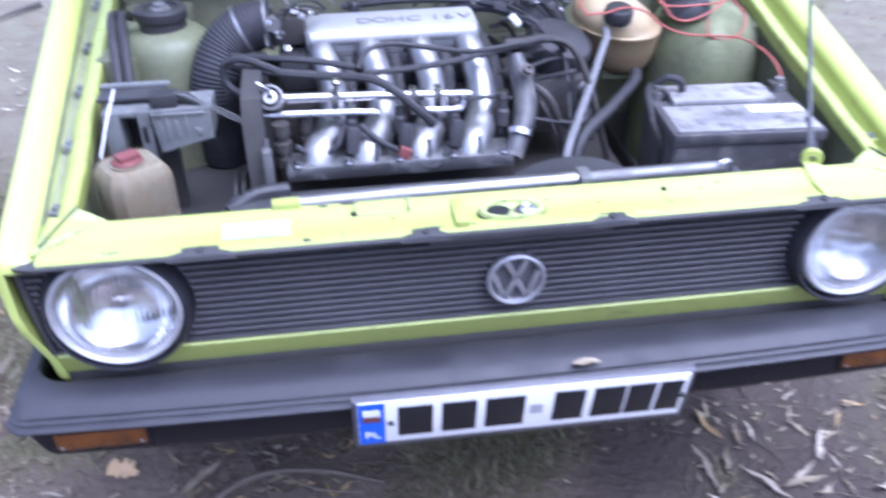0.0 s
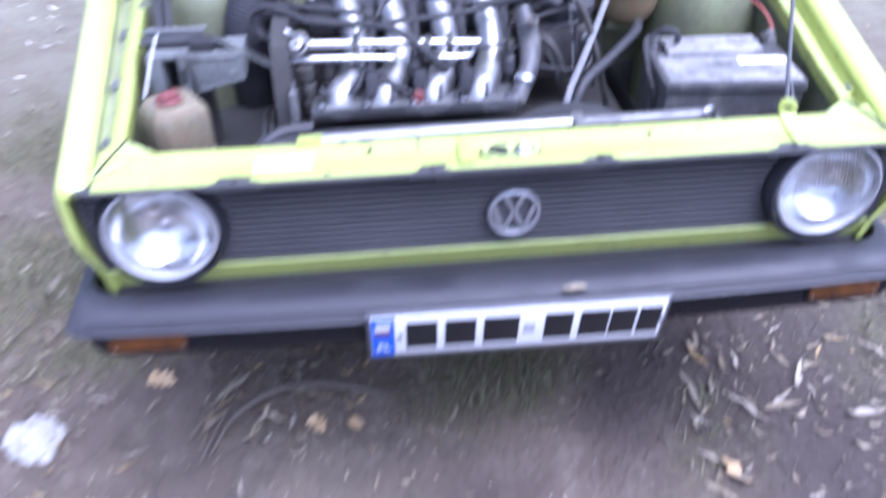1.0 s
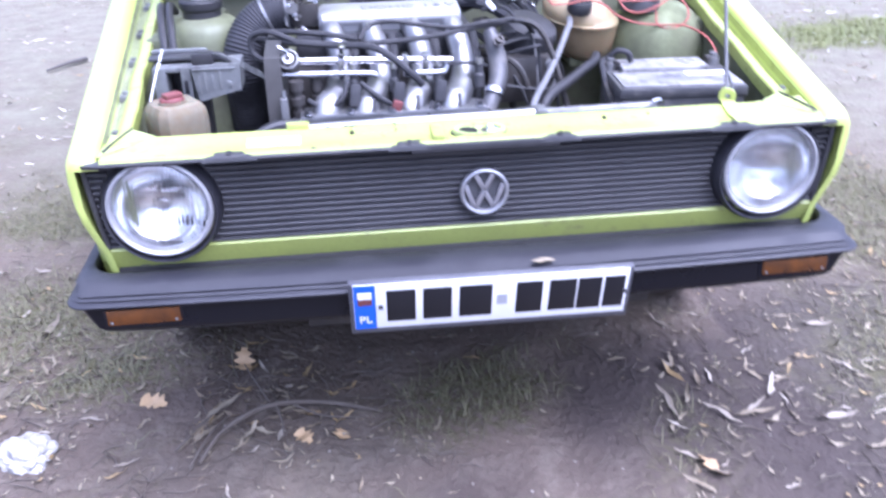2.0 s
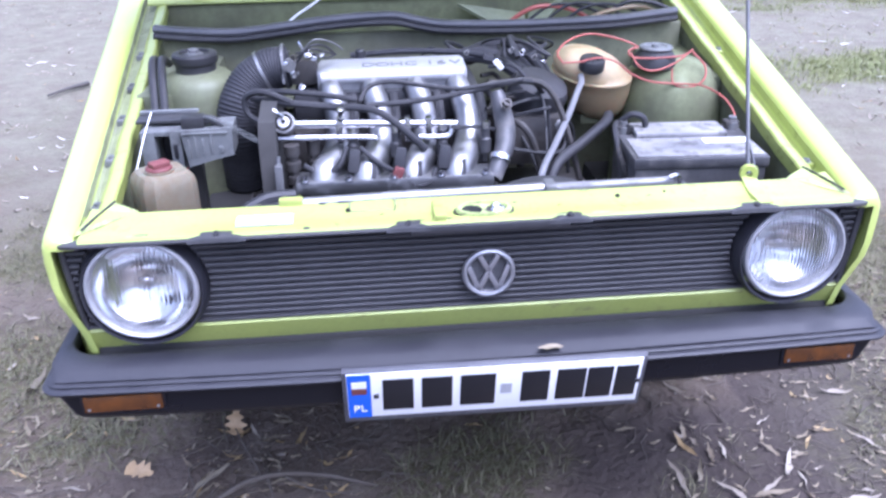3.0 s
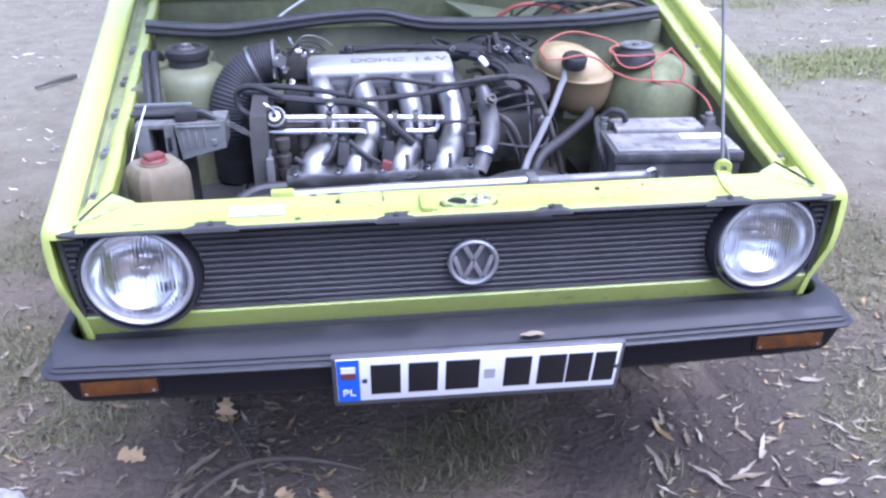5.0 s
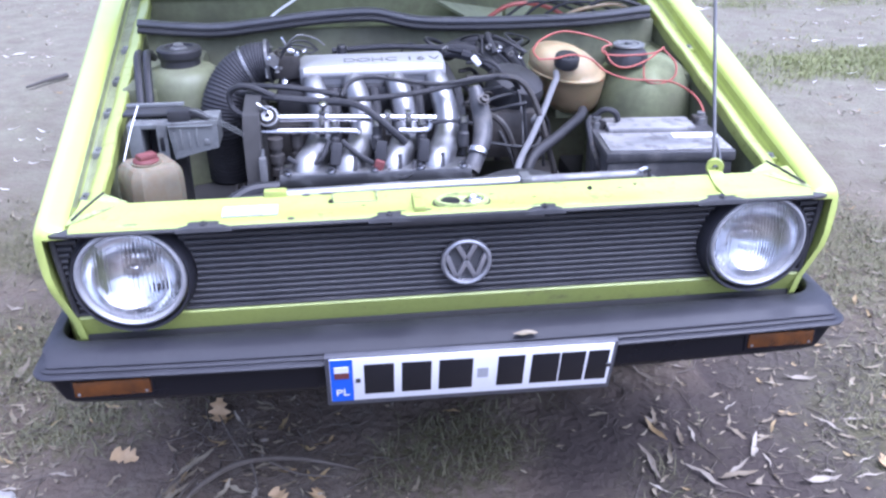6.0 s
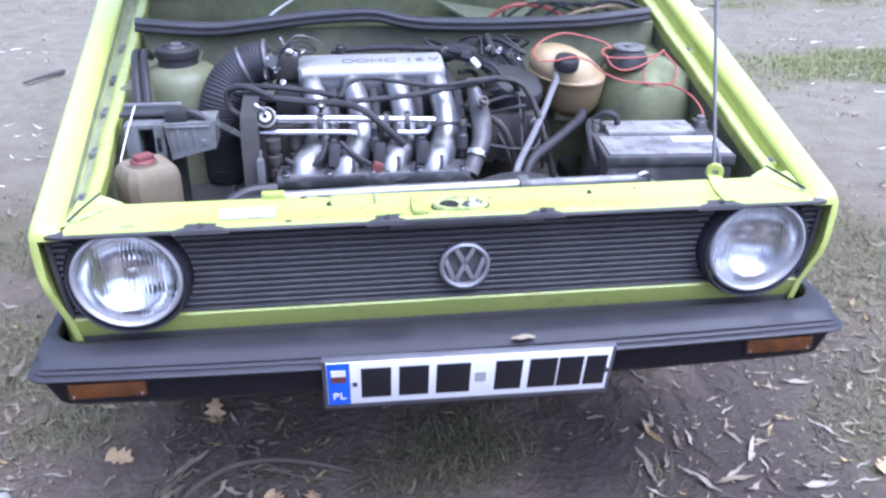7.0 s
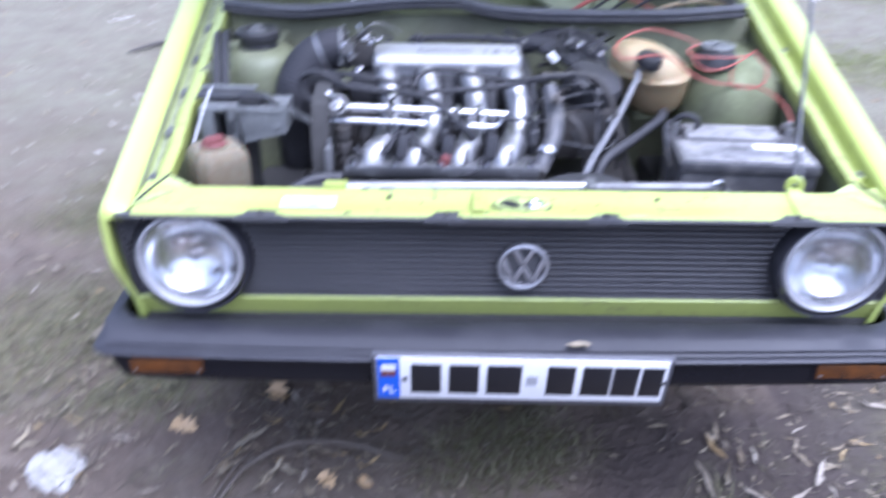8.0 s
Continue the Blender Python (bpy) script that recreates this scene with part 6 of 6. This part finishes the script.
    for x, y, yaw, length in ((0.54, 0.25, -65, 0.106), (0.90, 0.26, -33, 0.05), (0.97, 0.09, -34, 0.04), (-0.80, 0.50, -28, 0.067), (-0.94, 0.46, 38, 0.05), (-0.51, 0.52, -12, 0.06), (-0.314, 0.28, -25, 0.055), (-0.273, 0.292, 42, 0.06), (-0.365, 0.206, 2, 0.06), (-0.306, 0.181, -60, 0.05)):
        lay(x, y, yaw, length, "yellow")
    for x, y, yaw, length in ((0.55, 0.29, -98, 0.071), (-0.57, 0.23, 55, 0.123), (-0.58, 0.20, 52, 0.061), (-0.61, 0.17, 41, 0.068), (-0.60, 0.14, 60, 0.08), (-0.64, 0.12, 70, 0.06), (-0.37, 0.21, -14, 0.069), (-0.30, 0.22, 8, 0.06), (-0.441, 0.373, 18, 0.05), (-0.425, 0.456, -35, 0.045), (-0.368, 0.469, 40, 0.05), (-0.343, 0.366, -55, 0.035), (-0.694, 0.494, -55, 0.05), (-0.779, 0.494, -12, 0.06), (-0.35, 0.16, 4, 0.05), (-0.382, 0.305, -12, 0.03)):
        lay(x, y, yaw, length, "tan")
    track = [(-2.24, 4.29, 0.06), (-2.18, 4.33, 0.08), (-2.08, 4.25, 0.05), (-1.98, 4.26, 0.06), (-1.77, 2.85, 0.06), (-1.60, 2.76, 0.08), (-1.68, 2.67, 0.03), (-1.60, 2.68, 0.04), (-1.53, 2.34, 0.05), (-1.61, 2.38, 0.04), (-1.56, 2.05, 0.04),
             (3.36, 4.63, 0.05), (3.59, 4.61, 0.08), (2.94, 4.15, 0.07), (3.04, 4.04, 0.11), (2.87, 4.16, 0.05), (3.39, 4.09, 0.06), (3.27, 3.87, 0.07), (2.74, 4.03, 0.05), (2.72, 5.18, 0.16), (2.83, 3.25, 0.10), (2.67, 3.52, 0.06),
             (2.52, 3.11, 0.05), (2.80, 2.89, 0.09), (2.30, 2.07, 0.06), (3.93, 4.79, 0.07), (3.64, 5.08, 0.10)]
    for x, y, length in track:
        lay(x, y, rng.uniform(-25, 25), length, "white")
    n = 0
    while n < 90:
        x, y = rng.uniform(-1.6, 1.8), rng.uniform(-0.5, 1.5)
        if under_car(x, y) or rng.random() > litter_density(x, y) or (abs(x - 0.15) < 0.25 and y < 0.6) or (0.4 < x < 1.1 and 0 < y < 0.5):
            continue
        n += 1
        lay(x, y, rng.uniform(0, 360), rng.uniform(0.03, 0.085), rng.choice(("pale", "tan", "tan", "tan", "yellow")))


build_leaves()


def oak_leaf(x, y, yaw, size, lean, pitch=6):
    V, F = [], []
    for i in range(25):
        t = i / 24
        body = 0.10 + 0.24 * math.sin(math.pi * t ** 0.8)
        w0, w1 = (max(0.01, body * (1 + 0.34 * math.sin(t * 3.3 * 2 * math.pi - 1.2 + turn))) for turn in (0.0, 0.9))
        t -= 0.5
        bend = 0.05 * math.sin(5 * t)
        z = 0.18 * t ** 2 + 0.05 * math.sin(9 * t)
        V += [(t * size, (bend - w0) * size, (z + 0.12 * w0) * size), (t * size, bend * size, z * size), (t * size, (bend + w1) * size, (z + 0.22 * w1) * size)]
    for i in range(24):
        for k in range(2):
            a = i * 3 + k
            F.append((a, a + 1, a + 4, a + 3))
    me = bpy.data.meshes.new("oak_leaf")
    me.from_pydata(V, [], F)
    me.shade_smooth()
    me.materials.append(M_OAK)
    ob = new("oak_leaf", me)
    ob.matrix_world = Matrix.Translation((x, y, ground_z(x, y) + 0.006 + 0.4 * size * math.sin(math.radians(max(0, -pitch))))) @ pose(0, 0, 0, lean, pitch, yaw)
    return tagged(ob, "curled brown lobed oak leaf on the earth", "leaf", "oak leaves")


for a_ in ((-0.740, 0.295, -30, 0.065, 12), (-0.534, 0.430, 80, 0.062, 4, -38), (-0.374, 0.125, -60, 0.05, 10), (-0.289, 0.118, 80, 0.045, 16), (0.50, -0.11, 100, 0.08, 24), (1.05, 0.06, 10, 0.06, 10)):
    oak_leaf(*a_)


def build_twigs():
    rng = random.Random(8)
    br = part("fallen_branch", tube([(-0.60, 0.05, 0.010), (-0.565, 0.140, 0.014), (-0.508, 0.198, 0.018), (-0.456, 0.223, 0.020), (-0.388, 0.230, 0.018), (-0.30, 0.217, 0.014), (-0.193, 0.178, 0.009)], [0.004, 0.0055, 0.0065, 0.0065, 0.006, 0.0055, 0.0035], 8, 6), M_TWIG)
    tagged(br, "bent bare branch lying on the earth", "branch")
    for pts in ([(-0.458, 0.238, 0.02), (-0.50, 0.33, 0.022), (-0.535, 0.42, 0.012)], [(-0.44, 0.22, 0.02), (-0.425, 0.165, 0.014), (-0.42, 0.12, 0.008)], [(-0.40, 0.22, 0.02), (-0.33, 0.175, 0.014), (-0.24, 0.16, 0.008)],
                [(-0.66, 0.10, 0.008), (-0.60, 0.20, 0.015), (-0.545, 0.27, 0.010)], [(-0.62, 0.04, 0.008), (-0.585, 0.14, 0.02), (-0.55, 0.22, 0.008)]):
        tw = part("twig", tube(pts, [0.003, 0.0025, 0.0015], 6, 5), M_TWIG)
        tagged(tw, "thin dry twig lying on the earth", "twig", "twigs")
    st = part("stick", tube([(-1.914, 3.547, 0.012), (-1.835, 3.645, 0.02), (-1.753, 3.771, 0.016)], [0.006, 0.010, 0.014], 7, 5), M_STICK)
    tagged(st, "dark stick lying on the dirt track", "stick")
    V, F = [], []
    n = 0
    while n < 1500:
        x, y = rng.uniform(-1.6, 1.8), rng.uniform(-0.6, 1.5)
        if under_car(x, y) or rng.random() > litter_density(x, y):
            continue
        n += 1
        l, r, a = rng.uniform(0.02, 0.10), rng.uniform(0.0006, 0.0016), rng.uniform(0, 6.3)
        bend = rng.uniform(-0.25, 0.25)
        ps = [Vector((-l / 2, 0, 0)), Vector((0, bend * l, 0.004)), Vector((l / 2, 0, 0.001))]
        v = [(p.x, p.y + dy * r, p.z + dz * r) for p in ps for dy, dz in ((-1, 0), (1, 0), (0, 1.6))]
        f = [(i * 3 + k, i * 3 + (k + 1) % 3, i * 3 + 3 + (k + 1) % 3, i * 3 + 3 + k) for i in range(2) for k in range(3)]
        place_in(v, f, V, F, x, y, a, 0.002)
    stuff("twig_litter", V, F, M_TWIG, "small broken twigs strewn on the earth", "twigs")
    V, F = [], []
    for i in range(1500):
        x, y = rng.uniform(-2.5, 2.8), rng.uniform(-0.8, 4)
        if under_car(x, y):
            continue
        r = rng.uniform(0.002, 0.006)
        v = [(r * sx * rng.uniform(0.6, 1), r * sy * rng.uniform(0.6, 1), r * sz * 0.7) for sx, sy, sz in ((1, 0, 0), (0, 1, 0), (-1, 0, 0), (0, -1, 0), (0, 0, 1), (0, 0, -1))]
        place_in(v, [(0, 1, 4), (1, 2, 4), (2, 3, 4), (3, 0, 4), (1, 0, 5), (2, 1, 5), (3, 2, 5), (0, 3, 5)], V, F, x, y, rng.uniform(0, 6), r * 0.2)
    stuff("grit", V, F, M_PEBBLE, "small stones and crumbs of earth", "grit", False)


build_twigs()


def build_grass():
    rng = random.Random(13)
    for name, count, area in (("grass_near", 12000, (-1.7, 2.1, -0.35, 2.0)), ("grass_strip", 90000, (1.8, 7.0, 2.8, 7.2))):
        V, F, n, tries = [], [], 0, 0
        while n < count and tries < count * 14:
            tries += 1
            x, y = rng.uniform(*area[:2]), rng.uniform(*area[2:])
            g = grassy(x, y)
            if under_car(x, y) or rng.random() > g * g:
                continue
            n += 1
            h = rng.uniform(0.012, 0.045) * (1.0 if name == "grass_near" else 0.95)
            w = rng.uniform(0.0008, 0.0018) * (1.0 if name == "grass_near" else 1.5)
            a, b = rng.uniform(0, 6.3), rng.uniform(0.4, 2.3) if name == "grass_near" else rng.uniform(0.2, 1.3)
            dx, dy = math.cos(a), math.sin(a)
            z = ground_z(x, y) - 0.002
            o = len(V)
            V += [(x - dy * w, y + dx * w, z), (x + dy * w, y - dx * w, z), (x + dx * h * b * 0.4 + dy * w * 0.7, y + dy * h * b * 0.4 - dx * w * 0.7, z + h * 0.6), (x + dx * h * b * 0.4 - dy * w * 0.7, y + dy * h * b * 0.4 + dx * w * 0.7, z + h * 0.6), (x + dx * h * b, y + dy * h * b, z + h * max(0.25, 1.0 - 0.32 * b))]
            F += [(o, o + 1, o + 2, o + 3), (o + 3, o + 2, o + 4)]
        stuff(name, V, F, M_GRASS if name == "grass_near" else M_GRASS_FAR, "short worn grass in patches on the earth", "grass")


build_grass()


def build_paper():
    bm = bmesh.new()
    bmesh.ops.create_icosphere(bm, subdivisions=4, radius=1.0)
    for v in bm.verts:
        p = v.co.copy()
        d = noise.voronoi(p * 1.9 + Vector((3.1, 1.7, 5.2)))[0]
        e = noise.voronoi(p * 4.3 + Vector((1.2, 8.4, 2.6)))[0]
        k = 0.78 + 0.30 * (d[1] - d[0]) + 0.16 * (e[1] - e[0]) + 0.25 * noise.noise(p * 1.3)
        v.co = Vector((p.x * 0.074 * k, p.y * 0.058 * k, max(-0.25, p.z) * 0.046 * k))
    bmesh.ops.transform(bm, matrix=Matrix.Translation((-0.985, 0.13, ground_z(-0.985, 0.13) + 0.006)) @ pose(0, 0, 0, 0, 0, -35), verts=bm.verts)
    ob = part("crumpled_paper", bm, M_PAPER, smooth=28)
    tagged(ob, "crumpled white paper tissue lying on the earth", "paper")


build_paper()


def bumper_leaf():
    rng = random.Random(2)
    v, f = blade(0.046, 0.013, 0.05, 0.25, rng)
    me = bpy.data.meshes.new("fallen_leaf")
    me.from_pydata(v, [], f)
    me.shade_smooth()
    me.materials.append(M_LEAF)
    ob = new("fallen_leaf", me)
    ob.matrix_world = Matrix.Translation((0.115, -0.105, 0.5285)) @ pose(0, 0, 0, 6, 0, 5)
    tagged(ob, "small pale dry leaf resting on the bumper", "leaf")


bumper_leaf()
